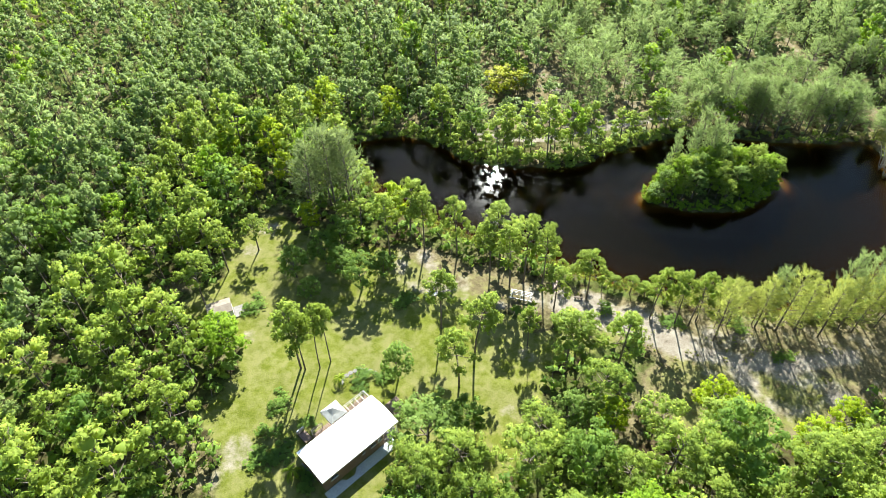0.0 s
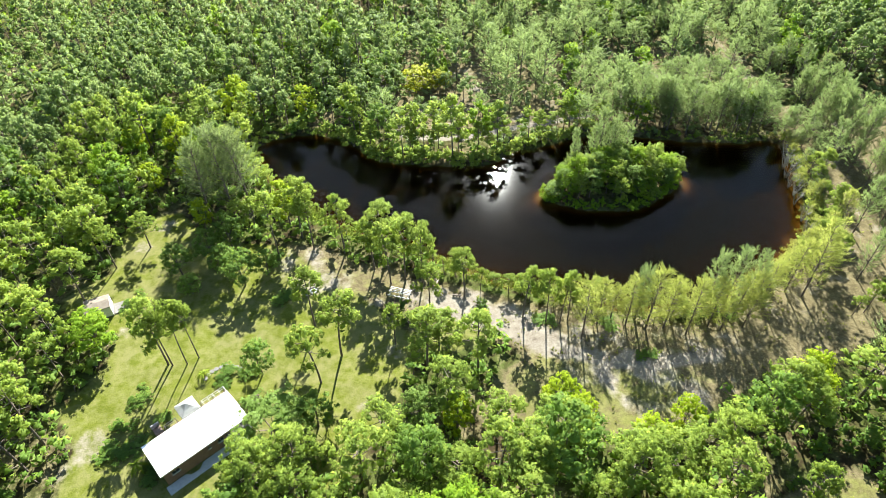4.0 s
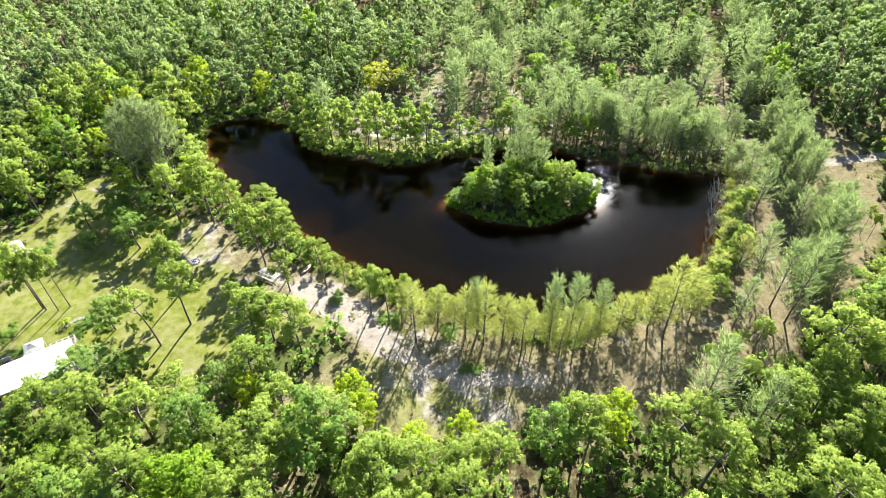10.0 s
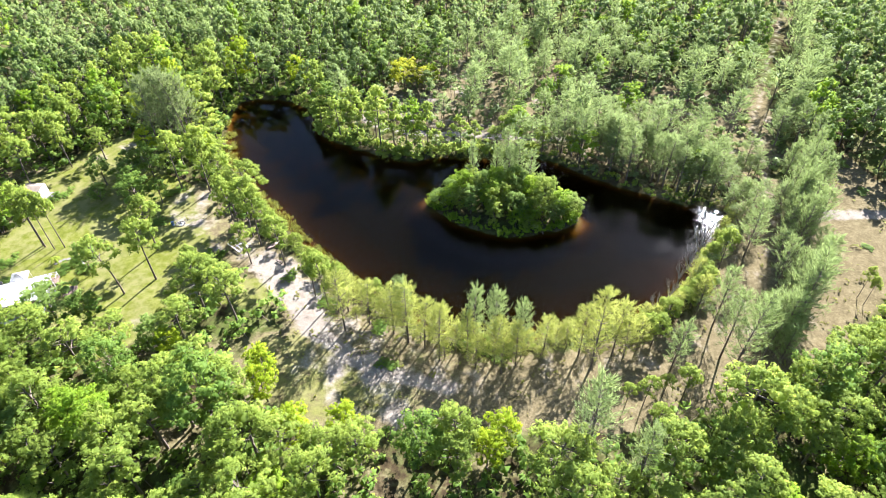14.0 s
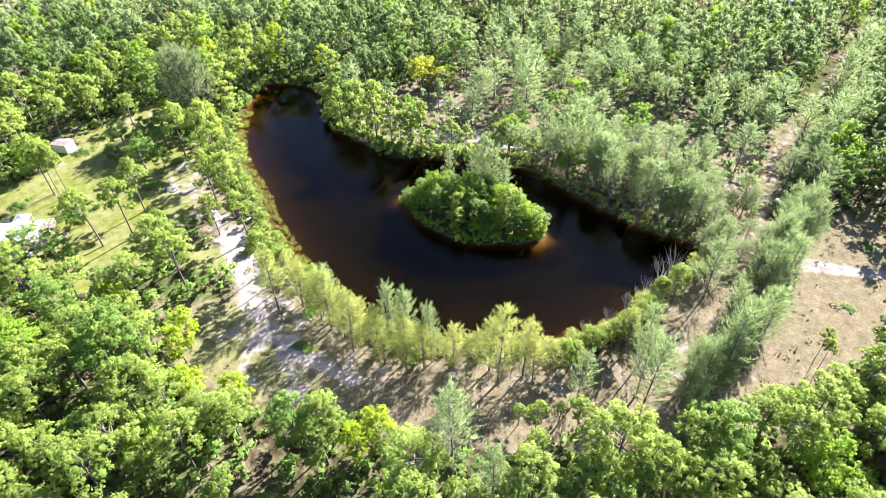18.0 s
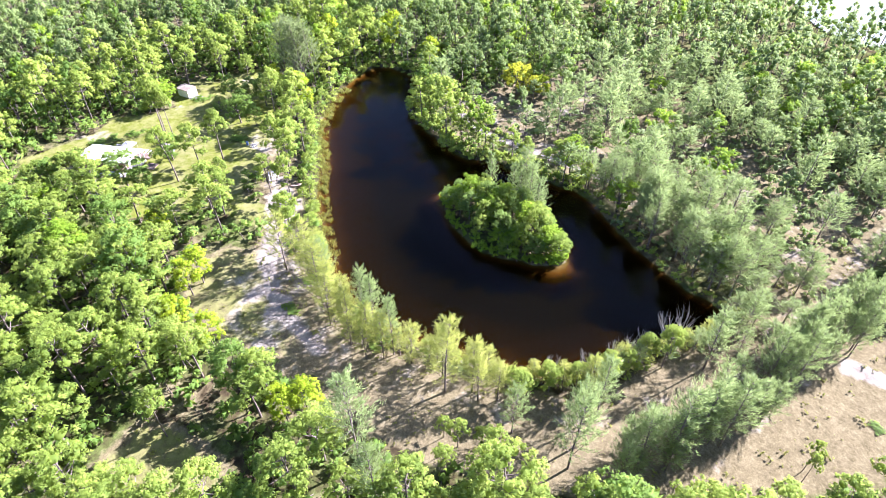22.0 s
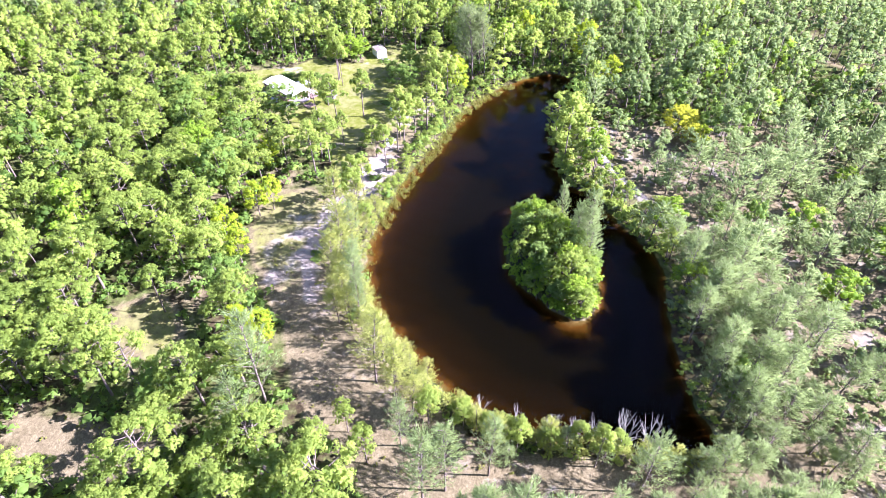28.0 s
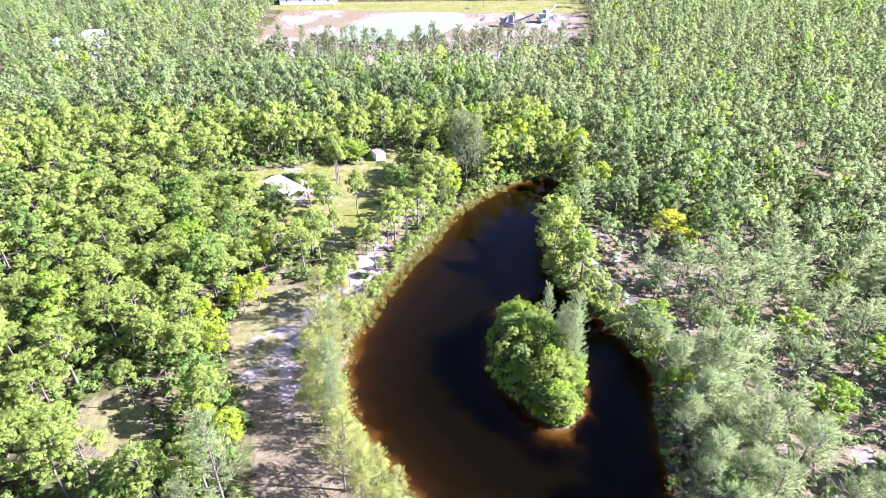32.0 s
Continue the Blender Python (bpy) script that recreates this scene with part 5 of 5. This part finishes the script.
def wall_with_holes(x0, x1, y0, y1, z0, z1, holes):
    """A wall along x as one welded mesh, with openings (centre, middle height, width, height) that go through it."""
    xs = sorted({x0, x1} | {c + s * w / 2 for c, m, w, h in holes for s in (-1, 1)})
    zs = sorted({z0, z1} | {m + s * h / 2 for c, m, w, h in holes for s in (-1, 1)})
    bm = bmesh.new()
    grid = {(i, j, k): bm.verts.new((u, (y0, y1)[k], w)) for i, u in enumerate(xs) for j, w in enumerate(zs) for k in (0, 1)}
    solid = {(i, j) for i in range(len(xs) - 1) for j in range(len(zs) - 1)
             if not any(abs((xs[i] + xs[i + 1]) / 2 - c) < w / 2 and abs((zs[j] + zs[j + 1]) / 2 - m) < h / 2 for c, m, w, h in holes)}
    for i, j in solid:
        corners = ((i, j), (i + 1, j), (i + 1, j + 1), (i, j + 1))
        bm.faces.new([grid[a, b, 0] for a, b in corners])
        bm.faces.new([grid[a, b, 1] for a, b in reversed(corners)])
        for n, next_cell in enumerate(((i, j - 1), (i + 1, j), (i, j + 1), (i - 1, j))):
            if next_cell not in solid:
                (a, b), (c, d) = corners[n], corners[(n + 1) % 4]
                bm.faces.new((grid[a, b, 0], grid[a, b, 1], grid[c, d, 1], grid[c, d, 0]))
    bmesh.ops.delete(bm, geom=[v for v in bm.verts if not v.link_faces], context="VERTS")
    bmesh.ops.recalc_face_normals(bm, faces=bm.faces[:])
    return bm


def make_house():
    h = thing("house", "long low cottage with white metal roof and tan walls", "house", -13.0, 41.9, 43.2, z=0.05)
    h.scale = (1.025, 0.943, 1.0)
    holes = ((-4.3, 1.75, 1.1, 0.75), (0.3, 1.75, 0.45, 0.5), (1.9, 1.75, 0.85, 0.75), (3.0, 1.75, 0.7, 0.75))
    south = part("wall", wall_with_holes(-5.8, 3.6, -2.87, -2.72, 0, 2.72, holes), STUCCO, h, "tan rendered wall in the shade")
    for cx, cz, w, hh in holes:
        window(south, cx, -2.80, cz, w - 0.01, hh - 0.01, -1)
    holes = ((-3.4, 1.6, 1.4, 1.1), (2.2, 1.6, 1.4, 1.1))
    north = part("wall", wall_with_holes(-5.8, 3.6, 2.72, 2.87, 0, 2.72, holes), STUCCO, h)
    for cx, cz, w, hh in holes:
        window(north, cx, 2.80, cz, w - 0.01, hh - 0.01, 1)
    part("wall", box(-5.8, -5.65, -2.718, 2.718, 0, 2.72), STUCCO, h)
    part("wall", box(3.45, 3.6, -2.718, 2.718, 0, 2.72), STUCCO, h)
    part("floor_slab", box(-6.0, 6.1, -2.95, 2.95, -0.25, -0.004), STONE, h, "pale concrete slab under the porch")
    # a concrete strip; it borrows the ash material for its pale grey
    part("apron", box(-6.2, 4.8, -4.5, -2.97, -0.25, 0.16, 0.03), ASH, h, "pale concrete strip along the wall")
    part("roof", gable_roof(12.2, 6.1, 2.86, 0.42), WHITE_METAL, h, "white sheet-metal roof")
    for s in (-1, 1):
        part("fascia", box(-6.1, 6.1, s * 3.06 - 0.02, s * 3.06 + 0.02, 2.66, 2.87), WHITE_PAINT, h)
        for u in (4.8, 5.95):
            part("porch_post", box(u - 0.05, u + 0.05, s * 2.7 - 0.05, s * 2.7 + 0.05, 0, 2.72), WHITE_PAINT, h)
    for v in (-1.5, 1.5):
        part("porch_post", box(5.9, 6.0, v - 0.05, v + 0.05, 0, 2.72), WHITE_PAINT, h)
    d = part("door", box(3.6, 3.65, -0.45, 0.45, 0.02, 2.05), WHITE_PAINT, h, "white porch door")
    part("door_knob", rod((3.65, 0.33, 1.0), (3.71, 0.33, 1.0), 0.03), GREY_METAL, d)
    part("vent_pipe", rod((-2.1, 0.8, 3.0), (-2.1, 0.8, 3.5), 0.05), GREY_METAL, h)
    return h


def make_deck():
    d = thing("deck", "weathered board deck with an open rail frame behind the cottage", "deck", -12.7, 42.3, 43.5, z=0.05)
    n = 0
    for u in np.arange(-3.2, 6.0, 0.29):
        part("board", box(u, u + 0.26, 3.12, 5.1, 0.20 + 0.006 * (n % 3), 0.25 + 0.006 * (n % 3), 0.008), DECK_WOOD, d)
        n += 1
    for v in (3.3, 4.9):
        part("joist", box(-3.2, 6.1, v - 0.05, v + 0.05, 0.0, 0.198), DECK_WOOD, d)
    for u in (-3.1, -1.4, 2.3, 4.1, 5.9):
        part("post", box(u - 0.05, u + 0.05, 5.0, 5.1, 0.265, 1.25), PALE_WOOD, d)
    for a, b in ((-3.1, -1.4), (2.3, 5.9)):
        for z in (0.75, 1.2):
            part("rail", box(a, b, 5.102, 5.15, z, z + 0.09), PALE_WOOD, d)
    for u in np.arange(2.5, 5.9, 0.85):
        part("beam", box(u, u + 0.09, 3.3, 5.1, 1.252, 1.36), PALE_WOOD, d)
    return d


def make_tent():
    t = thing("canopy_tent", "white pyramid canopy tent standing on the deck", "tent", -15.5, 46.0, 43.5, z=0.31)
    bm = bmesh.new()
    low = [bm.verts.new((a * 1.35, b * 1.35, 2.15)) for a, b in ((-1, -1), (1, -1), (1, 1), (-1, 1))]
    hem = [bm.verts.new((a * 1.37, b * 1.37, 1.92)) for a, b in ((-1, -1), (1, -1), (1, 1), (-1, 1))]
    mid_ = [bm.verts.new((a * 0.62, b * 0.62, 2.56)) for a, b in ((-1, -1), (1, -1), (1, 1), (-1, 1))]
    top = bm.verts.new((0, 0, 3.1))
    for i in range(4):
        j = (i + 1) % 4
        bm.faces.new((low[i], low[j], mid_[j], mid_[i]))
        bm.faces.new((mid_[i], mid_[j], top))
        bm.faces.new((hem[i], hem[j], low[j], low[i]))
    bmesh.ops.solidify(bm, geom=bm.faces[:], thickness=0.02)
    part("canopy", bm, CANVAS, t, "white fabric roof with a hanging hem")
    for a, b in ((-1, -1), (1, -1), (1, 1), (-1, 1)):
        part("leg", rod((a * 1.28, b * 1.28, 0), (a * 1.28, b * 1.28, 2.12), 0.03), WHITE_PAINT, t)
    return t


def make_steps():
    s = thing("ramp", "brown board ramp with a white head rail beside the deck", "ramp", -19.4, 43.6, 43.5)
    for k in range(6):
        part("board", box(-0.55, 0.55, -1.0 + 0.34 * k, -0.69 + 0.34 * k, 0.10 + 0.07 * (5 - k), 0.15 + 0.07 * (5 - k), 0.01), DECK_WOOD, s)
    for a in (-0.6, 0.58):
        bm = bmesh.new()
        v = [bm.verts.new(p) for p in ((a, -1.0, 0), (a, 1.05, 0), (a, 1.05, 0.14), (a, -1.0, 0.49))]
        f = bm.faces.new(v)
        bmesh.ops.solidify(bm, geom=[f], thickness=0.04)
        part("stringer", bm, DECK_WOOD, s)
    part("head_rail", box(-0.6, 0.62, 1.15, 1.3, 0.0, 0.75), PALE_WOOD, s, "white rail board")
    return s


def make_patio():
    p = thing("side_deck", "small square deck of loose brown pallets at the cottage's end", "deck", -7.2, 48.3, 43.5)
    for k in range(9):
        part("board", box(-1.1, 1.1, -1.2 + 0.27 * k, -0.96 + 0.27 * k, 0.12 + 0.005 * (k % 2), 0.16 + 0.005 * (k % 2), 0.008), DECK_WOOD, p)
    for a in (-1.0, 0, 1.0):
        part("bearer", box(a - 0.05, a + 0.05, -1.2, 1.2, 0.0, 0.118), DECK_WOOD, p)
    q = thing("garden_path", "curved path of pale stepping stones round the bush", "path", -11.6, 51.2)
    slab_rng = np.random.default_rng(3)
    for k in range(9):
        a = 0.9 + 0.26 * k
        bm = bmesh.new()
        bmesh.ops.create_cone(bm, cap_ends=True, segments=7, radius1=0.42, radius2=0.38, depth=0.08,
                              matrix=pose(-0.9 + 3.0 * math.cos(a), 0.8 + 2.7 * math.sin(a), 0.03, 0, 0, slab_rng.uniform(0, 90)))
        part("slab", bm, STONE, q)
    return p


def make_kayak():
    """An open boat drawn up on the bank, its bow to the water."""
    k = thing("kayak", "weathered pale pink kayak drawn up on the sandy shore", "kayak", 19.1, 71.7, 72)
    bm = bmesh.new()
    rings = []
    for n in range(9):
        u = n / 8 * 2 - 1
        w = 0.36 * (1 - abs(u) ** 2.2) + 0.015
        keel, rim = 0.02 + 0.16 * abs(u) ** 3, 0.34 + 0.10 * abs(u) ** 2
        rings.append([bm.verts.new((u * 1.45, w * s, z)) for s, z in ((-1, rim), (-0.8, (keel + rim) / 2), (-0.25, keel), (0.25, keel), (0.8, (keel + rim) / 2), (1, rim), (0.55, rim + 0.04), (-0.55, rim + 0.04))])
    for a, b in zip(rings, rings[1:]):
        for i in range(8):
            if i == 6 and -0.5 < a[0].co.x < 0.35:
                continue
            bm.faces.new((a[i], a[(i + 1) % 8], b[(i + 1) % 8], b[i]))
    bm.faces.new(rings[0])
    bm.faces.new(rings[-1][::-1])
    bmesh.ops.recalc_face_normals(bm, faces=bm.faces[:])
    part("hull", bm, PINK, k)
    part("seat", box(-0.35, 0.05, -0.2, 0.2, 0.10, 0.20, 0.03), GREYWOOD, k, "grey seat")
    return k


def make_log_bench():
    b = thing("log_bench", "dark log bench on bare sand by the pines", "bench", 22.6, 68.5, -8)
    part("seat", box(-0.75, 0.75, -0.17, 0.17, 0.26, 0.40, 0.03), BARK, b)
    for u in (-0.5, 0.5):
        part("leg", rod((u, 0, 0), (u, 0, 0.258), 0.13, 8), BARK, b)
    return b


def make_shed():
    s = thing("shed", "small open-fronted shed with a tan roof at the lawn's edge", "shed", -36.6, 66.0, 25)
    for v in (-1.5, 1.42):
        part("wall", box(-1.9, 1.9, v, v + 0.08, 0, 2.1), WHITE_PAINT, s)
    part("wall", box(1.82, 1.9, -1.418, 1.418, 0, 2.1), WHITE_PAINT, s)
    part("wall", wall_along_y(), WHITE_PAINT, s)
    part("floor", box(-1.9, 1.9, -1.5, 1.5, -0.15, -0.002), STONE, s)
    part("roof", gable_roof(3.9, 3.2, 2.1, 0.35), TAN_ROOF, s, "weathered tan roof")
    part("apron", box(1.95, 4.3, -1.3, 1.2, -0.15, 0.03, 0.02), STONE, s, "pale concrete slab before the shed")
    part("door", box(-1.96, -1.91, -0.5, 0.5, 0.02, 1.95), GREYWOOD, s, "grey plank door")
    return s


def wall_along_y():
    bm = bmesh.new()
    block(bm, -1.9, -1.82, -1.418, -0.52, 0, 2.1)
    block(bm, -1.9, -1.82, 0.52, 1.418, 0, 2.1)
    block(bm, -1.9, -1.82, -0.52, 0.52, 1.97, 2.1)
    return bm


def make_picnic_table():
    t = thing("picnic_table", "long pale weathered picnic table with benches on shaded sand", "table", 13.0, 69.0, -17)
    for v in (-0.34, 0.0, 0.34):
        part("board", box(-1.9, 1.9, v - 0.07, v + 0.07, 0.71, 0.75, 0.006), PALE_WOOD, t)
    for v in (-0.95, 0.95):
        part("bench_board", box(-1.9, 1.9, v - 0.09, v + 0.09, 0.42, 0.46, 0.006), PALE_WOOD, t)
    for u in (-1.6, 0.0, 1.6):
        part("crossbar", box(u - 0.045, u + 0.045, -1.05, 1.05, 0.33, 0.418), PALE_WOOD, t)
        for s in (-1, 1):
            part("leg", rod((u + 0.06, s * 0.9, 0), (u + 0.06, s * 0.3, 0.708), 0.05, 6), PALE_WOOD, t)
    return t


def make_fire_ring():
    f = thing("fire_ring", "ring of pale stones round grey ash on the sand", "fire pit", -1.9, 70.2)
    ring_rng = np.random.default_rng(12)
    for k in range(11):
        a = k / 11 * math.tau
        bm = bmesh.new()
        bmesh.ops.create_icosphere(bm, subdivisions=2, radius=0.19)
        for v in bm.verts:
            v.co *= 1 + 0.22 * noise.noise(v.co * 6 + Vector((k, 0, 0)))
            v.co.z *= 0.75
        bmesh.ops.translate(bm, verts=bm.verts, vec=(0.8 * math.cos(a), 0.8 * math.sin(a), 0.1))
        part("stone", bm, STONE, f)
    bm = bmesh.new()
    bmesh.ops.create_cone(bm, cap_ends=True, segments=18, radius1=0.66, radius2=0.2, depth=0.16, matrix=pose(0, 0, 0.08))
    part("ash_heap", bm, ASH, f, "pale grey ash heap")
    for k in range(4):
        a = k * 1.7
        part("log", rod((0.5 * math.cos(a), 0.5 * math.sin(a), 0.14), (-0.3 * math.cos(a), -0.3 * math.sin(a), 0.28), 0.06), CHAR, f)
    return f


def make_barrel(x, y, mat, label):
    b = thing("barrel", label, "barrel", x, y)
    bm = bmesh.new()
    bmesh.ops.create_cone(bm, cap_ends=True, segments=16, radius1=0.28, radius2=0.28, depth=0.88, matrix=pose(0, 0, 0.44))
    bmesh.ops.bevel(bm, geom=[e for e in bm.edges if abs(e.verts[0].co.z - e.verts[1].co.z) < 0.01], offset=0.03, segments=2, affect="EDGES")
    part("body", bm, mat, b)
    for z in (0.3, 0.6):
        r = bmesh.new()
        bmesh.ops.create_cone(r, cap_ends=False, segments=16, radius1=0.295, radius2=0.295, depth=0.04, matrix=pose(0, 0, z))
        bmesh.ops.solidify(r, geom=r.faces[:], thickness=0.012)
        part("hoop", r, mat, b)
    return b


def palm_parts(seed, fronds=14, length=1.9):
    """A palm: a ringed trunk 10 units tall at most is left to the caller; fronds droop from the top."""
    rng = np.random.default_rng(seed)
    pieces = []
    for i in range(fronds):
        a = i * 2.4 + rng.normal(0, 0.2)
        rise = rng.uniform(0.1, 0.9)
        p = []
        for u in np.linspace(0, 1, 6):
            r = length * u
            p.append((math.cos(a) * r * 0.9, math.sin(a) * r * 0.9, length * (rise * u - 0.95 * u * u)))
        p = np.array(p)
        across = np.array((-math.sin(a), math.cos(a), 0))
        v, t = [], []
        for k in range(5):
            for s in (-1, 1):
                for m in range(2):
                    root = p[k] + (p[k + 1] - p[k]) * (m / 2)
                    tip = root + across * s * 0.5 * length * 0.42 * math.sin((k + m / 2 + 0.8) / 5.8 * math.pi) + (p[k + 1] - p[k]) * 0.9 - (0, 0, 0.10 * length)
                    n = len(v)
                    v += [root, root + (p[k + 1] - p[k]) * 0.45, tip]
                    t.append((n, n + 1, n + 2))
        v, t = np.array(v), np.array(t)
        up = np.repeat(np.array(((0.0, 0.0, 1.0),)), len(v), 0)
        pieces.append((v, facing(v, t, up), np.full(len(v), rng.uniform(0, 1)), up))
    return joined(pieces)


def make_palm(x, y, height, length, seed, label="small palm with drooping yellow-green fronds"):
    p = thing("palm_tree", label, "palm", x, y, 0, "palms")
    trunk = tube([(0.05 * math.sin(3 * u), 0.04 * math.sin(2 * u), height * u) for u in np.linspace(-0.05, 1, 6)], np.linspace(0.16, 0.10, 6), 7)
    a = new("trunk", tri_mesh("trunk", trunk[0], trunk[1], (BARK,)))
    v, t, tint, _ = palm_parts(seed, 14, length)
    b = new("crown", tri_mesh("crown", v + (0, 0, height), t, (PALM,), tint))
    a.parent = b.parent = p
    return p


def make_far_house(x, y, turn, length, width, eave, rise, roof, label, name="house"):
    h = thing(name, label, "house", x, y, turn)
    hl, hw = length / 2 - 0.4, width / 2 - 0.4
    for s in (-1, 1):
        holes = [(-hl + 2 * hl * (k + 0.5) / 4, eave * 0.55, 1.2, 1.2) for k in range(4)]
        w = part("wall", wall_with_holes(-hl, hl, s * hw - 0.1, s * hw + 0.1, 0, eave - 0.1, holes), WHITE_PAINT, h)
        for cx, cz, a, b in holes:
            window(w, cx, s * hw, cz, a - 0.01, b - 0.01, s)
        part("wall", box(s * hl - 0.1, s * hl + 0.1, -hw + 0.102, hw - 0.102, 0, eave - 0.1), WHITE_PAINT, h)
    part("roof", gable_roof(length, width, eave, rise), roof, h)
    return h


make_house()
make_deck()
make_tent()
make_steps()
make_patio()
make_shed()
make_kayak()
make_log_bench()
make_picnic_table()
make_fire_ring()
make_barrel(-2.9, 69.3, BLUE, "blue plastic barrel beside the fire ring")
make_palm(-6.6, 41.4, 1.6, 1.5, 1)
make_palm(-20.3, 38.2, 1.4, 1.5, 3)
make_palm(-15.6, 52.6, 1.0, 1.3, 4)

# far away: a sand pit with its works, a barn and two houses
make_far_house(-286, 8, 90, 36, 15, 4.5, 2.2, WHITE_METAL, "long white-roofed barn beyond the sand pit", "barn")
make_far_house(-160, -90, 25, 17, 11, 4.2, 2.6, GREY_METAL, "grey-roofed house among far trees")
make_far_house(-178, -80, 115, 12, 9, 5.4, 2.6, GREY_METAL, "grey-roofed wing of a house among far trees")
make_far_house(-152, -70, 20, 7, 5, 2.6, 1.2, GREY_METAL, "small grey-roofed outbuilding among far trees", "outbuilding")
make_far_house(85.5, 251, 15, 8, 6, 2.8, 1.2, WHITE_METAL, "small house with a white roof behind the woods")


def make_crusher(x, y, turn):
    c = thing("crusher", "grey sand-crushing plant with hoppers and a conveyor", "machine", x, y, turn)
    part("frame", box(-4, 4, -1.5, 1.5, 0.8, 2.2, 0.1), MACHINE, c)
    for u in (-3.5, 0, 3.5):
        for v in (-1.3, 1.3):
            part("leg", box(u - 0.15, u + 0.15, v - 0.15, v + 0.15, 0, 0.798), MACHINE, c)
    part("hopper", rod((-2, 0, 2.2), (-2, 0, 5.0), 1.0, 4, 2.4), MACHINE, c)
    part("tower", box(1.0, 3.6, -1.2, 1.2, 2.2, 6.5, 0.1), MACHINE, c)
    part("conveyor", rod((3.6, 0, 2.5), (15, 0, 7.5), 0.5, 6), MACHINE, c)
    part("prop", rod((12, 0, 0), (12, 0, 5.8), 0.2, 6), MACHINE, c)
    return c


make_crusher(-212, 128, 75)
make_crusher(-222, 150, 140)


def make_heap(x, y, r, h, seed):
    bm = bmesh.new()
    bmesh.ops.create_cone(bm, cap_ends=True, segments=24, radius1=r, radius2=r * 0.12, depth=h, matrix=pose(0, 0, h / 2))
    bmesh.ops.subdivide_edges(bm, edges=bm.edges[:], cuts=2, use_grid_fill=True)
    for v in bm.verts:
        v.co += Vector((noise.noise(v.co * 0.4 + Vector((seed, 0, 0))), noise.noise(v.co * 0.4 + Vector((0, seed, 0))), 0)) * r * 0.18
    mesh = bpy.data.meshes.new("sand_heap")
    bm.to_mesh(mesh)
    bm.free()
    mesh.materials.append(STONE)
    ob = tagged(new("sand_heap", mesh), "pale heap of quarried sand on the pit floor", "heap", "sand heaps")
    ob.location = (x, y, 0.0)


for n, (hx, hy, hr, hh) in enumerate(((-228, 118, 4, 2), (-236, 137, 6, 3), (-206, 116, 4, 1.6), (-243, 30, 4, 1.2), (-215, 24, 3, 1.0), (-232, 160, 5, 2.2))):
    make_heap(hx, hy, hr, hh, n * 3.1)
make_palm(-205, 131, 9, 3, 21, "tall palm at the edge of the sand pit")
make_palm(-262, 120, 8, 3, 22, "tall palm at the edge of the sand pit")

for n, (hx, hy, hh) in enumerate(((-52, -50.6, 4), (-56, -46, 5), (-50, -44, 3.5), (-60, -52, 4.5), (-64, -47, 5.5), (-58, -40, 3.5), (-142, -72, 7), (-148, -84, 8))):
    make_palm(hx, hy, hh, 2.8, 30 + n, "palm with broad yellow-green fronds among the far trees")
